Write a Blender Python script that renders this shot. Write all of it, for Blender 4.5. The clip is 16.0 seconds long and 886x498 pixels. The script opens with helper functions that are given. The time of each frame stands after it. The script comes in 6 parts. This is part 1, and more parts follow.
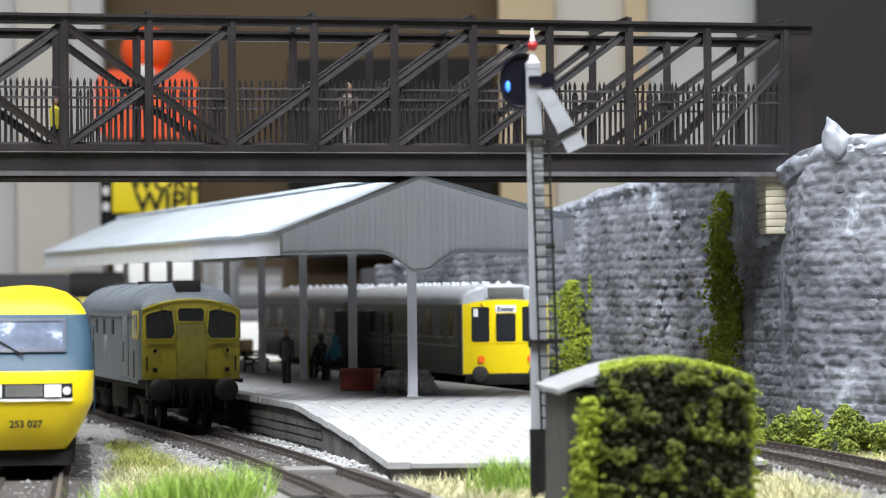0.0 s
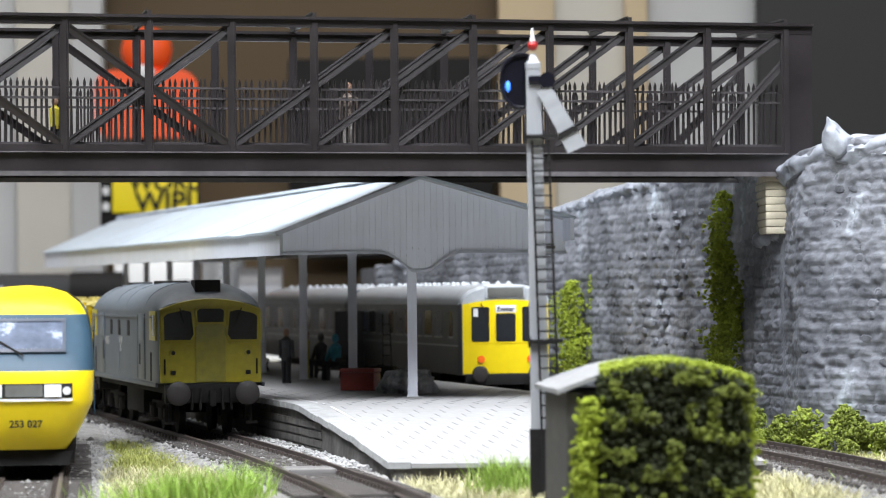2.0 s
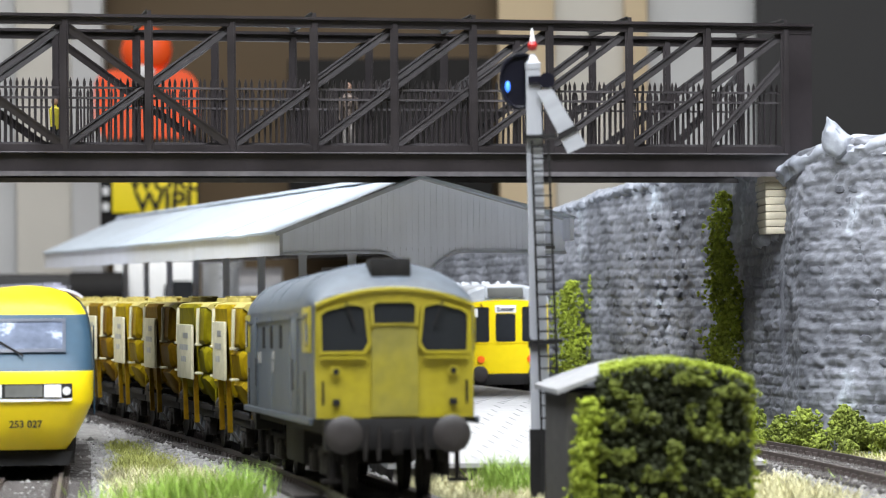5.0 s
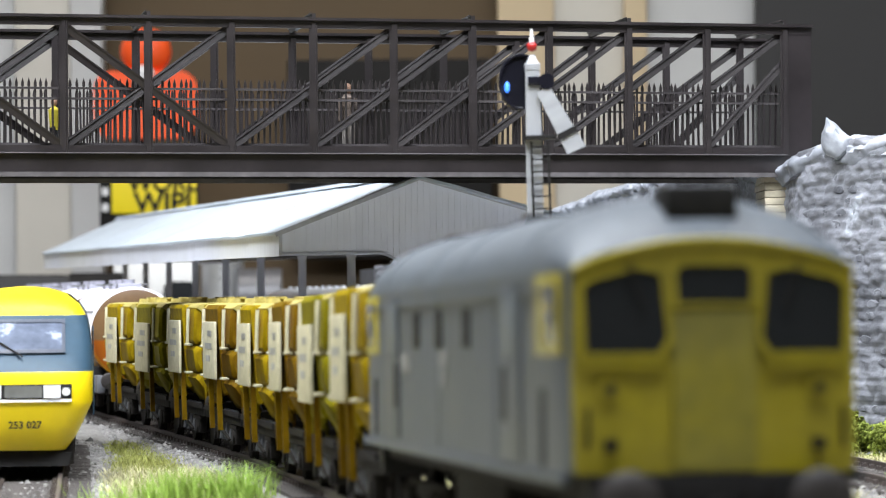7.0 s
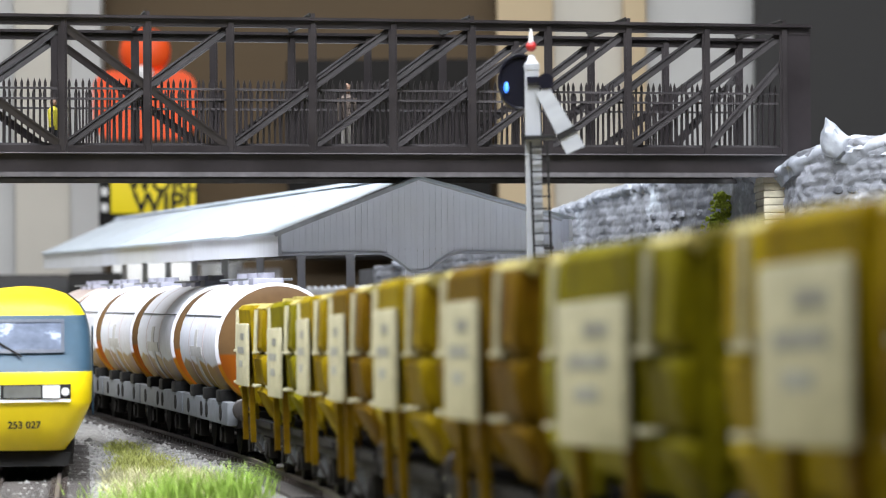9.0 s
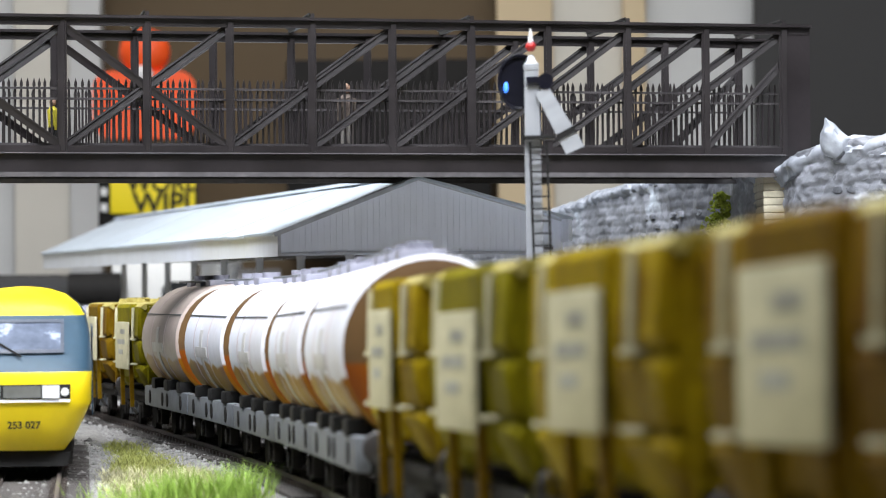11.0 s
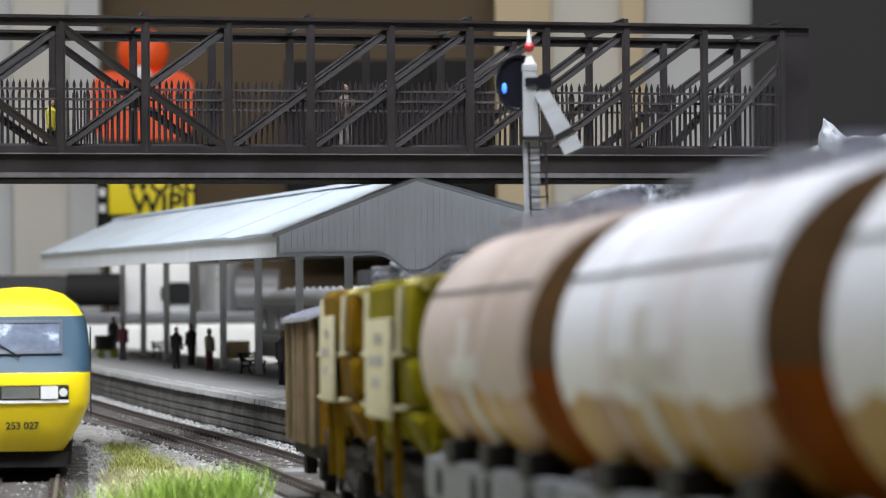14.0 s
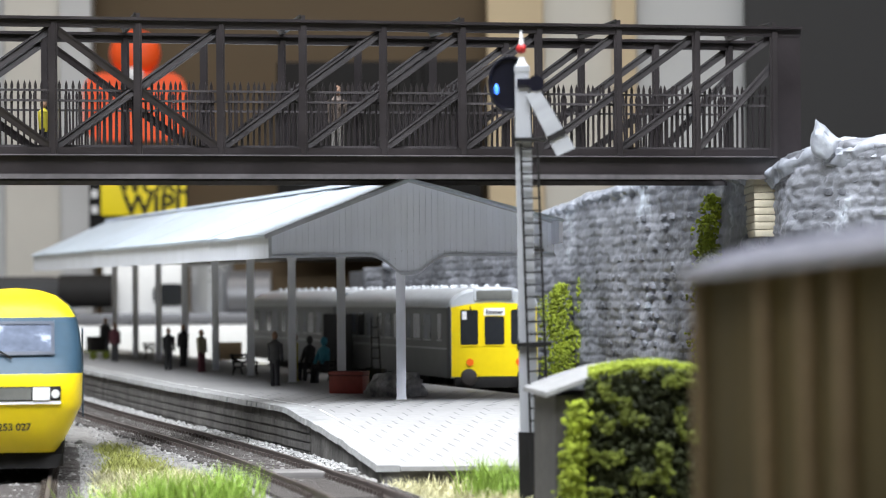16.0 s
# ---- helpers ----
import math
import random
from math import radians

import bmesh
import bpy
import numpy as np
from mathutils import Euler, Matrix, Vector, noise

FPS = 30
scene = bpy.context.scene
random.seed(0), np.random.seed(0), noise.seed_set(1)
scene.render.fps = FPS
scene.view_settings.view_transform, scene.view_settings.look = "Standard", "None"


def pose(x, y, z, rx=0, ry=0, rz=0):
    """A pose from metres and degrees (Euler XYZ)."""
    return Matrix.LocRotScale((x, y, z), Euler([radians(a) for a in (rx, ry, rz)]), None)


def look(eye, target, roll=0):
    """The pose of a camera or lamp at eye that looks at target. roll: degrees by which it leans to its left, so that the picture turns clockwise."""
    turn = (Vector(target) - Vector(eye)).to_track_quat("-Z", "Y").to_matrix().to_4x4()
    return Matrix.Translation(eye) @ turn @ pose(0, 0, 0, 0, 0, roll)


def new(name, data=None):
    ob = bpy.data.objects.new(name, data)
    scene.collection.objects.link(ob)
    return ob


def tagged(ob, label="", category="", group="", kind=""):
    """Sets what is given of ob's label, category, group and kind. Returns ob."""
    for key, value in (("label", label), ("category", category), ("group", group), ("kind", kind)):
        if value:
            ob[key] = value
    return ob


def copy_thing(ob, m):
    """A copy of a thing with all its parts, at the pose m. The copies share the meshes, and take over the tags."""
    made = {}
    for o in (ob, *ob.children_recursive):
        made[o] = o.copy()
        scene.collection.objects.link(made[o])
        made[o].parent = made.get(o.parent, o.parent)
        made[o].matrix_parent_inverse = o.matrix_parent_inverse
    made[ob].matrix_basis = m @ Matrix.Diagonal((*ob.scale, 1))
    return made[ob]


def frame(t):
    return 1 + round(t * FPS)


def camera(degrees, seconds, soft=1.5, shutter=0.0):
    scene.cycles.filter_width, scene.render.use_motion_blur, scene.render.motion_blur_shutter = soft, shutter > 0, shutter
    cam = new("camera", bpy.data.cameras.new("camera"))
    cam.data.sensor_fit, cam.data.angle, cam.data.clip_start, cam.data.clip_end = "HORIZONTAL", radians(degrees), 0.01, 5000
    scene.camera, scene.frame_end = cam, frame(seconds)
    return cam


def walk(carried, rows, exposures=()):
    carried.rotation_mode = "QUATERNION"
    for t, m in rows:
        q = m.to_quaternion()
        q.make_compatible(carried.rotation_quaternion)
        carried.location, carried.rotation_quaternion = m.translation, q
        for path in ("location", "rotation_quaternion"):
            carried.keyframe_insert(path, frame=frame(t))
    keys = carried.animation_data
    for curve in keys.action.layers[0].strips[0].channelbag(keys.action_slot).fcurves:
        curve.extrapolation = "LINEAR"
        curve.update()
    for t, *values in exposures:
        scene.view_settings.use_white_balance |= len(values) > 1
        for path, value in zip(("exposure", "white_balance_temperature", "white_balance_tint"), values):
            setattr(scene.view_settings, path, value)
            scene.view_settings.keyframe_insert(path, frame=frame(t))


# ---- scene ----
S = 0.001            # everything below is given in millimetres of the 1:76 model
PX = 1.0 / 6000.0    # lens: radians for a unit of the picture

cam = camera(2 * math.degrees(math.atan(784 / 6000)), 16.0, soft=1.1)
EYE = (0.0, 0.0, 0.046)


def aim(turn, lift):
    """Camera pose: turn to the right and lift, in picture units from the first view."""
    yaw, pitch = turn * PX, (77 + lift) * PX
    d = Vector((math.sin(yaw), math.cos(yaw), math.tan(pitch)))
    return look(EYE, Vector(EYE) + d, -0.5)


walk(cam, [(0.0, aim(0, 0)), (4.2, aim(0, 0)), (6.5, aim(1.2, 1.3)), (8.0, aim(1.5, 1.6)), (9.0, aim(2.7, 1.6)),
           (11.5, aim(4, 1.8)), (12.5, aim(6, 2.8)), (14.8, aim(6.2, 2.9)), (15.2, aim(7.5, 3.0)),
           (15.5, aim(11, 3.4)), (15.75, aim(16, 4)), (16.0, aim(20, 5))],
     exposures=[(0.0, 0.0), (4.2, 0.0), (6.5, 0.15), (9.0, 0.15), (11.5, -0.05), (12.5, -0.3), (13.5, -0.34), (14.5, -0.2), (15.2, -0.02), (16.0, 0.0)])
cam.data.dof.use_dof = True
cam.data.dof.focus_distance = 1.05
cam.data.dof.aperture_fstop = 50.0
cam.data.sensor_width = 36.0

# ---- light ----
world = bpy.data.worlds.new("hall")
scene.world = world
world.use_nodes = True
world.node_tree.nodes["Background"].inputs[0].default_value = (0.75, 0.8, 1.0, 1)
world.node_tree.nodes["Background"].inputs[1].default_value = 0.25


def area(name, x, y, z, tx, ty, tz, w, h, power, color, spread=180):
    ld = bpy.data.lights.new(name, "AREA")
    ld.shape, ld.size, ld.size_y, ld.energy, ld.color = "RECTANGLE", w * S, h * S, power, color
    ld.spread = math.radians(spread)
    ob = new(name, ld)
    ob.matrix_world = look((x * S, y * S, z * S), (tx * S, ty * S, tz * S))
    return ob


area("layout_key_fill", -260, 640, 1000, 0, 820, 0, 1700, 420, 25, (0.90, 0.945, 1.0))
# Unseen frontal fill over the layout, added to brighten the canopy gable.
area("layout_key_fill", 60, 480, 900, 0, 1180, 20, 1700, 380, 14, (0.90, 0.945, 1.0), 110)
# Unseen fill, added to brighten the far end of the hall.
area("hall_fill", -300, 1950, 2350, -200, 3000, 0, 3400, 900, 53, (1.0, 0.965, 0.92))
# Unseen fill from behind the camera, added for faces turned this way.
area("hall_fill", 300, -500, 2350, 0, 1300, 0, 2600, 900, 15, (0.93, 0.96, 1.0), 120)

# ---- building blocks ----


def vary(m, col, rough, metal=0.0, spots=0.25, size=60.0, bump=0.15, fine=400.0, tint=None, island=False, spec=0.5, streak=None, hi=None):
    """A material with two scales of colour variation and a fine relief; size and fine are in waves a metre."""
    mat = bpy.data.materials.new(m)
    mat.use_nodes = True
    nt = mat.node_tree
    bs = nt.nodes["Principled BSDF"]
    tc = nt.nodes.new("ShaderNodeTexCoord")
    src = tc.outputs["Object"]
    if streak:
        mp = nt.nodes.new("ShaderNodeMapping")
        mp.inputs["Scale"].default_value = streak
        nt.links.new(src, mp.inputs["Vector"])
        src = mp.outputs["Vector"]
    n1 = nt.nodes.new("ShaderNodeTexNoise")
    n1.inputs["Scale"].default_value, n1.inputs["Detail"].default_value, n1.inputs["Roughness"].default_value = size, 6, 0.6
    n2 = nt.nodes.new("ShaderNodeTexNoise")
    n2.inputs["Scale"].default_value, n2.inputs["Detail"].default_value = fine, 3
    for n in (n1, n2):
        nt.links.new(src, n.inputs["Vector"])
    ramp = nt.nodes.new("ShaderNodeValToRGB")
    a = tint or tuple(c * (1 - spots) for c in col)
    ramp.color_ramp.elements[0].position, ramp.color_ramp.elements[0].color = 0.34, (*a, 1)
    ramp.color_ramp.elements[1].position, ramp.color_ramp.elements[1].color = 0.62, (*col, 1)
    if hi:
        e = ramp.color_ramp.elements.new(0.72)
        e.color = (*hi, 1)
    nt.links.new(n1.outputs["Fac"], ramp.inputs["Fac"])
    mix = nt.nodes.new("ShaderNodeMix")
    mix.data_type, mix.blend_type = "RGBA", "MULTIPLY"
    mix.inputs["Factor"].default_value = min(1.0, spots * 1.5)
    r2 = nt.nodes.new("ShaderNodeValToRGB")
    r2.color_ramp.elements[0].position, r2.color_ramp.elements[0].color = 0.3, (0.55, 0.55, 0.55, 1)
    r2.color_ramp.elements[1].position = 0.65
    if island:
        geo = nt.nodes.new("ShaderNodeNewGeometry")
        oi = nt.nodes.new("ShaderNodeObjectInfo")
        add = nt.nodes.new("ShaderNodeMath")
        add.operation = "ADD"
        nt.links.new(geo.outputs["Random Per Island"], add.inputs[0])
        nt.links.new(oi.outputs["Random"], add.inputs[1])
        fr = nt.nodes.new("ShaderNodeMath")
        fr.operation = "FRACT"
        nt.links.new(add.outputs[0], fr.inputs[0])
        nt.links.new(fr.outputs[0], r2.inputs["Fac"])
        r2.color_ramp.elements[0].position, r2.color_ramp.elements[1].position = 0.0, 1.0
        mix.inputs["Factor"].default_value = 0.8
    else:
        nt.links.new(n2.outputs["Fac"], r2.inputs["Fac"])
    nt.links.new(ramp.outputs["Color"], mix.inputs["A"])
    nt.links.new(r2.outputs["Color"], mix.inputs["B"])
    nt.links.new(mix.outputs["Result"], bs.inputs["Base Color"])
    rr = nt.nodes.new("ShaderNodeMapRange")
    rr.inputs["To Min"].default_value, rr.inputs["To Max"].default_value = max(0.05, rough - 0.12), min(1, rough + 0.12)
    nt.links.new(n1.outputs["Fac"], rr.inputs["Value"])
    nt.links.new(rr.outputs["Result"], bs.inputs["Roughness"])
    bs.inputs["Metallic"].default_value = metal
    bs.inputs["Specular IOR Level"].default_value = spec
    if bump:
        b = nt.nodes.new("ShaderNodeBump")
        b.inputs["Strength"].default_value, b.inputs["Distance"].default_value = bump, 0.0006
        nt.links.new(n2.outputs["Fac"], b.inputs["Height"])
        nt.links.new(b.outputs["Normal"], bs.inputs["Normal"])
    return mat


def box(bm, x0, x1, y0, y1, z0, z1, bevel=0.0):
    m = Matrix.LocRotScale(((x0 + x1) / 2, (y0 + y1) / 2, (z0 + z1) / 2), None, (abs(x1 - x0), abs(y1 - y0), abs(z1 - z0)))
    vs = bmesh.ops.create_cube(bm, size=1, matrix=m)["verts"]
    if bevel:
        es = list({e for v in vs for e in v.link_edges})
        bmesh.ops.bevel(bm, geom=es, offset=bevel, segments=2, affect="EDGES", profile=0.6)
    return vs


def rod(bm, a, b, r, r2=None, n=10):
    a, b = Vector(a), Vector(b)
    d = b - a
    m = Matrix.Translation((a + b) / 2) @ d.to_track_quat("Z", "Y").to_matrix().to_4x4()
    return bmesh.ops.create_cone(bm, cap_ends=True, segments=n, radius1=r, radius2=r if r2 is None else r2, depth=d.length, matrix=m)["verts"]


def beam(bm, a, b, w, h):
    """A bar of section w (sideways) by h (upright) from a to b."""
    a, b = Vector(a), Vector(b)
    d = b - a
    up = Vector((0, 1, 0)) if abs(d.normalized().y) < 0.9 else Vector((0, 0, 1))
    side = d.cross(up).normalized()
    up = side.cross(d).normalized()
    vs = [bm.verts.new(p + side * (h / 2 * i) + up * (w / 2 * j)) for p in (a, b) for i, j in ((-1, -1), (1, -1), (1, 1), (-1, 1))]
    for q in ((0, 3, 2, 1), (4, 5, 6, 7), (0, 1, 5, 4), (1, 2, 6, 5), (2, 3, 7, 6), (3, 0, 4, 7)):
        bm.faces.new([vs[i] for i in q])


def loft(bm, rings, close=True, caps=True):
    """Skin over rings of points, all of one count."""
    vr = [[bm.verts.new(p) for p in r] for r in rings]
    n = len(vr[0])
    for a, b in zip(vr, vr[1:]):
        for i in range(n if close else n - 1):
            j = (i + 1) % n
            bm.faces.new((a[i], a[j], b[j], b[i]))
    if caps and close:
        bm.faces.new(list(reversed(vr[0])))
        bm.faces.new(vr[-1])
    bmesh.ops.recalc_face_normals(bm, faces=bm.faces[:])
    return vr


def ball(bm, x, y, z, rx, ry=None, rz=None, sub=2):
    m = Matrix.LocRotScale((x, y, z), None, (rx, ry or rx, rz or rx))
    return bmesh.ops.create_icosphere(bm, subdivisions=sub, radius=1, matrix=m)["verts"]


def mesh_of(name, bm, mats, smooth=0.6):
    for v in bm.verts:
        v.co *= S
    me = bpy.data.meshes.new(name)
    bm.normal_update()
    if smooth:
        for f in bm.faces:
            f.smooth = True
        for e in bm.edges:
            e.smooth = not (len(e.link_faces) == 2 and e.calc_face_angle(0) > smooth)
    bm.to_mesh(me)
    bm.free()
    for m in (mats if isinstance(mats, (list, tuple)) else [mats]):
        me.materials.append(m)
    return me


def part(name, bm, material, parent, label="", at=None, smooth=0.6):
    ob = new(name, mesh_of(name, bm, material, smooth))
    ob.parent = parent
    if at is not None:
        ob.matrix_basis = at
    if label:
        ob["label"] = label
    return ob


def mm(x, y, z=0.0, rx=0, ry=0, rz=0):
    return pose(x * S, y * S, z * S, rx, ry, rz)


def thing(name, m, label, category, group="", kind=""):
    ob = new(name)
    ob.empty_display_size = 0.01
    ob.matrix_basis = m
    return tagged(ob, label, category, group, kind)


def solid(name, bm, material, label, category, group="", kind="", at=None, smooth=0.6):
    ob = new(name, mesh_of(name, bm, material, smooth))
    if at is not None:
        ob.matrix_basis = at
    return tagged(ob, label, category, group, kind)


def B():
    return bmesh.new()


# ---- the running line ----
LINE_KEYS = [(-1700, 455.0), (250, 59.2), (325, 45.0), (400, 30.5), (500, 15.4), (600, 2.0), (700, -9.4), (800, -20.6), (925, -39.0),
             (1050, -63.3), (1200, -95.8), (1350, -129.0), (1520, -163.5), (3200, -500)]
LINE_D = np.arange(3200.0, -1690.0, -2.0)
_kd, _kx = np.array(LINE_KEYS, float).T
LINE_X = np.interp(LINE_D, _kd, _kx)
_w = np.hanning(121) / np.hanning(121).sum()
LINE_X[60:-60] = np.convolve(LINE_X, _w, "valid")
LINE_S = np.concatenate([[0], np.cumsum(np.hypot(np.diff(LINE_D), np.diff(LINE_X)))])
LINE_S = LINE_S - np.interp(-1156, -LINE_D, LINE_S)


def line_x(d):
    """Sideways place of the running line at a depth d."""
    return float(np.interp(-d, -LINE_D, LINE_X))


def line_z(d):
    """The line climbs a little towards the viewer."""
    return 0.0 if d > 880 else 0.0158 * (880 - max(d, 150)) + 0.011 * max(0.0, 400 - max(d, 150))


def on_line(s):
    """Point of the running line, s millimetres past the start of the engine."""
    d = float(np.interp(s, LINE_S, LINE_D))
    return float(np.interp(s, LINE_S, LINE_X)), d, line_z(d)


def ride(s, length):
    """Pose of a vehicle whose front is at s: its bogies lie on the line; its local y axis points back along the train."""
    x0, y0, z0 = on_line(s - length * 0.15)
    x1, y1, z1 = on_line(s - length * 0.85)
    rz = math.degrees(math.atan2(-(x1 - x0), y1 - y0))
    rx = math.degrees(math.atan2(z1 - z0, y1 - y0))
    k = 0.15 / 0.7
    return mm(x0 - (x1 - x0) * k, y0 - (y1 - y0) * k, z0 - (z1 - z0) * k, rx, 0, rz)


TRAVEL = [(0.0, 0), (0.6, 0), (1.0, 3), (1.5, 14), (2.0, 46), (2.5, 101), (3.0, 163), (3.5, 233), (4.0, 308), (5.2, 478),
          (6.5, 674), (7.0, 771), (7.5, 861), (8.0, 945), (8.5, 1028), (9.0, 1114), (10.2, 1312), (11.5, 1538), (12.0, 1652), (12.5, 1769),
          (13.0, 1878), (13.5, 1986), (14.0, 2094), (14.5, 2203), (15.0, 2311), (15.5, 2425), (16.0, 2543)]
TT, TS = np.array(TRAVEL, float).T

# ---- materials ----
M_ground = vary("earth", (0.42, 0.40, 0.28), 0.95, spots=0.4, size=40, fine=500, bump=0.6, tint=(0.17, 0.16, 0.11))
M_ballast = vary("ballast", (0.30, 0.29, 0.28), 0.9, spots=0.3, size=60, fine=300, island=True)
M_ballast2 = vary("pale_ballast", (0.40, 0.395, 0.39), 0.9, spots=0.2, size=60, fine=300, island=True)
M_sleeper = vary("sleeper", (0.085, 0.075, 0.07), 0.85, spots=0.4, size=80)
M_rail = vary("rail", (0.11, 0.088, 0.08), 0.5, metal=0.4, spots=0.4, size=50)
M_oldwood = vary("old_wood", (0.36, 0.33, 0.31), 0.85, spots=0.35, size=60, streak=(1, 0.15, 1))
M_greywood = vary("grey_wood", (0.19, 0.18, 0.175), 0.85, spots=0.4, size=60, streak=(0.15, 1, 1))
M_plat = vary("platform_top", (0.31, 0.305, 0.305), 0.85, spots=0.14, size=22, fine=350, bump=0.25)
M_slab = vary("edge_slab", (0.38, 0.38, 0.38), 0.85, spots=0.3, size=40, fine=300, bump=0.4)
M_joint = vary("paving_joint", (0.22, 0.22, 0.23), 0.9, spots=0.3)
M_platwall = vary("platform_wall", (0.17, 0.16, 0.15), 0.9, spots=0.5, size=60, bump=0.9, fine=250, tint=(0.07, 0.065, 0.06))
M_canopy = vary("canopy_paint", (0.80, 0.83, 0.93), 0.5, spots=0.08, size=40, streak=(1, 1, 0.15))
M_canopyedge = vary("canopy_trim", (0.50, 0.52, 0.58), 0.6, spots=0.2, size=40)
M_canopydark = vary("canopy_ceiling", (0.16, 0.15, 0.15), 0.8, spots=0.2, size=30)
M_post = vary("post_paint", (0.76, 0.78, 0.86), 0.5, spots=0.12, size=50, streak=(1, 1, 0.2))
M_roof = vary("canopy_roof", (0.44, 0.50, 0.57), 0.5, spots=0.14, size=26, streak=(1, 0.3, 1))
M_brown = vary("bridge_paint", (0.0155, 0.0115, 0.013), 0.4, spots=0.35, size=60)
# Paler bridge colours that hold the highlights on edges and fence rails.
M_brownlit = vary("lit_bridge_paint", (0.10, 0.092, 0.098), 0.5, spots=0.4, size=60)
M_raillit = vary("lit_fence_rail", (0.05, 0.044, 0.047), 0.4, spots=0.4, size=60)
M_rock = vary("rock", (0.25, 0.258, 0.29), 0.6, spots=0.3, size=30, fine=240, bump=1.0, tint=(0.075, 0.078, 0.09), hi=(0.56, 0.61, 0.68))
M_stone = vary("loose_stone", (0.20, 0.207, 0.235), 0.62, spots=0.3, size=60, fine=240, bump=1.0, tint=(0.07, 0.073, 0.085), hi=(0.40, 0.44, 0.49))
M_rockback = vary("rock_joint", (0.09, 0.09, 0.10), 0.8, spots=0.5, size=45, fine=200, bump=0.8)
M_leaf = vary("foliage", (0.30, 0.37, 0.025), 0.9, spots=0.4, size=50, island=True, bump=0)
# Darker copies of the foliage, with the shade of the hut front in their colour.
M_leafshaded = vary("foliage_shaded", (0.026, 0.034, 0.005), 0.9, spots=0.4, size=50, island=True, bump=0)
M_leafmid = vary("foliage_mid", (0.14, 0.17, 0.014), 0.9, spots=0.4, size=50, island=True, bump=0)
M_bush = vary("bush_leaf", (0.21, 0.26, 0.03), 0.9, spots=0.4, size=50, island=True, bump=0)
M_straw = vary("straw", (0.66, 0.62, 0.36), 0.9, spots=0.3, size=40, island=True, bump=0)
M_olivegrass = vary("olive_grass", (0.38, 0.40, 0.10), 0.9, spots=0.3, size=40, island=True, bump=0)
M_grass = vary("green_grass", (0.42, 0.62, 0.11), 0.8, spots=0.3, size=40, island=True, bump=0)
M_yellow = vary("yellow_paint", (0.76, 0.575, 0.006), 0.32, spots=0.06, size=40, bump=0.03)
M_yellowdull = vary("weathered_yellow", (0.36, 0.30, 0.008), 0.42, spots=0.25, size=35, bump=0.05, tint=(0.30, 0.25, 0.03))
M_blue = vary("blue_paint", (0.03, 0.062, 0.095), 0.4, spec=0.2, spots=0.1, size=40, bump=0.03)
M_dullblue = vary("engine_blue", (0.054, 0.066, 0.088), 0.45, spots=0.25, size=35, bump=0.05, tint=(0.042, 0.052, 0.064))
M_engineroof = vary("engine_roof", (0.11, 0.13, 0.155), 0.5, spots=0.3, size=35, bump=0.06)
M_black = vary("black_parts", (0.016, 0.015, 0.015), 0.65, spec=0.2, spots=0.4, size=60)
M_screenframe = vary("screen_frame", (0.055, 0.065, 0.09), 0.3, spots=0.2, size=60, bump=0)
M_frame = vary("running_gear", (0.022, 0.019, 0.017), 0.8, spec=0.15, spots=0.5, size=70, tint=(0.008, 0.007, 0.007))
M_bufferhead = vary("buffer_head", (0.024, 0.019, 0.018), 0.6, spots=0.3, size=70)
M_white = vary("white_paint", (0.74, 0.74, 0.76), 0.45, spots=0.1, size=60)
M_red = vary("red_paint", (0.45, 0.02, 0.02), 0.35, spots=0.15, size=60)
M_glass = vary("dark_glass", (0.02, 0.022, 0.025), 0.06, spots=0.1, bump=0)
# Bluish-white mottling in the glass colour stands for a reflection.
M_glintglass = vary("windscreen", (0.10, 0.12, 0.17), 0.3, spots=0.4, size=90, bump=0.05, spec=0.15, hi=(0.42, 0.47, 0.58))
M_hopper = vary("hopper_paint", (0.36, 0.265, 0.005), 0.6, spec=0.04, spots=0.35, size=34, tint=(0.10, 0.052, 0.002), bump=0.1)
M_hopper2 = vary("hopper_olive", (0.25, 0.215, 0.005), 0.6, spec=0.04, spots=0.35, size=34, tint=(0.07, 0.056, 0.002), bump=0.1)
M_hopper3 = vary("hopper_brown", (0.19, 0.118, 0.004), 0.6, spec=0.04, spots=0.4, size=34, tint=(0.08, 0.034, 0.002), bump=0.1)
# Paler than the hopper sides: the lit top is put into the colour.
M_hoppertop = vary("hopper_top", (0.40, 0.34, 0.10), 0.6, spots=0.35, size=50, tint=(0.24, 0.18, 0.02))
M_platemark = vary("plate_mark", (0.36, 0.355, 0.32), 0.6, spots=0.4, size=80)
M_plate = vary("plate_cream", (0.56, 0.52, 0.36), 0.7, spec=0.06, spots=0.25, size=40, bump=0.05)
M_solebar = vary("solebar_grey", (0.14, 0.148, 0.165), 0.6, spots=0.3, size=50)
M_vanwood = vary("van_wood", (0.105, 0.076, 0.030), 0.65, spec=0.1, spots=0.45, size=30, tint=(0.06, 0.045, 0.02), streak=(1, 1, 0.2))
M_vanpost = vary("van_post", (0.23, 0.165, 0.10), 0.65, spec=0.1, spots=0.3, size=40)
M_vanend = vary("van_end", (0.24, 0.135, 0.005), 0.65, spec=0.05, spots=0.4, size=30, tint=(0.09, 0.035, 0.004), streak=(1, 1, 0.3))
M_vanroof = vary("van_roof", (0.30, 0.30, 0.36), 0.6, spots=0.2, size=40)
M_silverpaint = vary("railcar_roof", (0.42, 0.44, 0.47), 0.4, spots=0.2, size=40, bump=0.04)
M_railcar = vary("railcar_side", (0.065, 0.072, 0.078), 0.4, spots=0.2, size=40, bump=0.04)
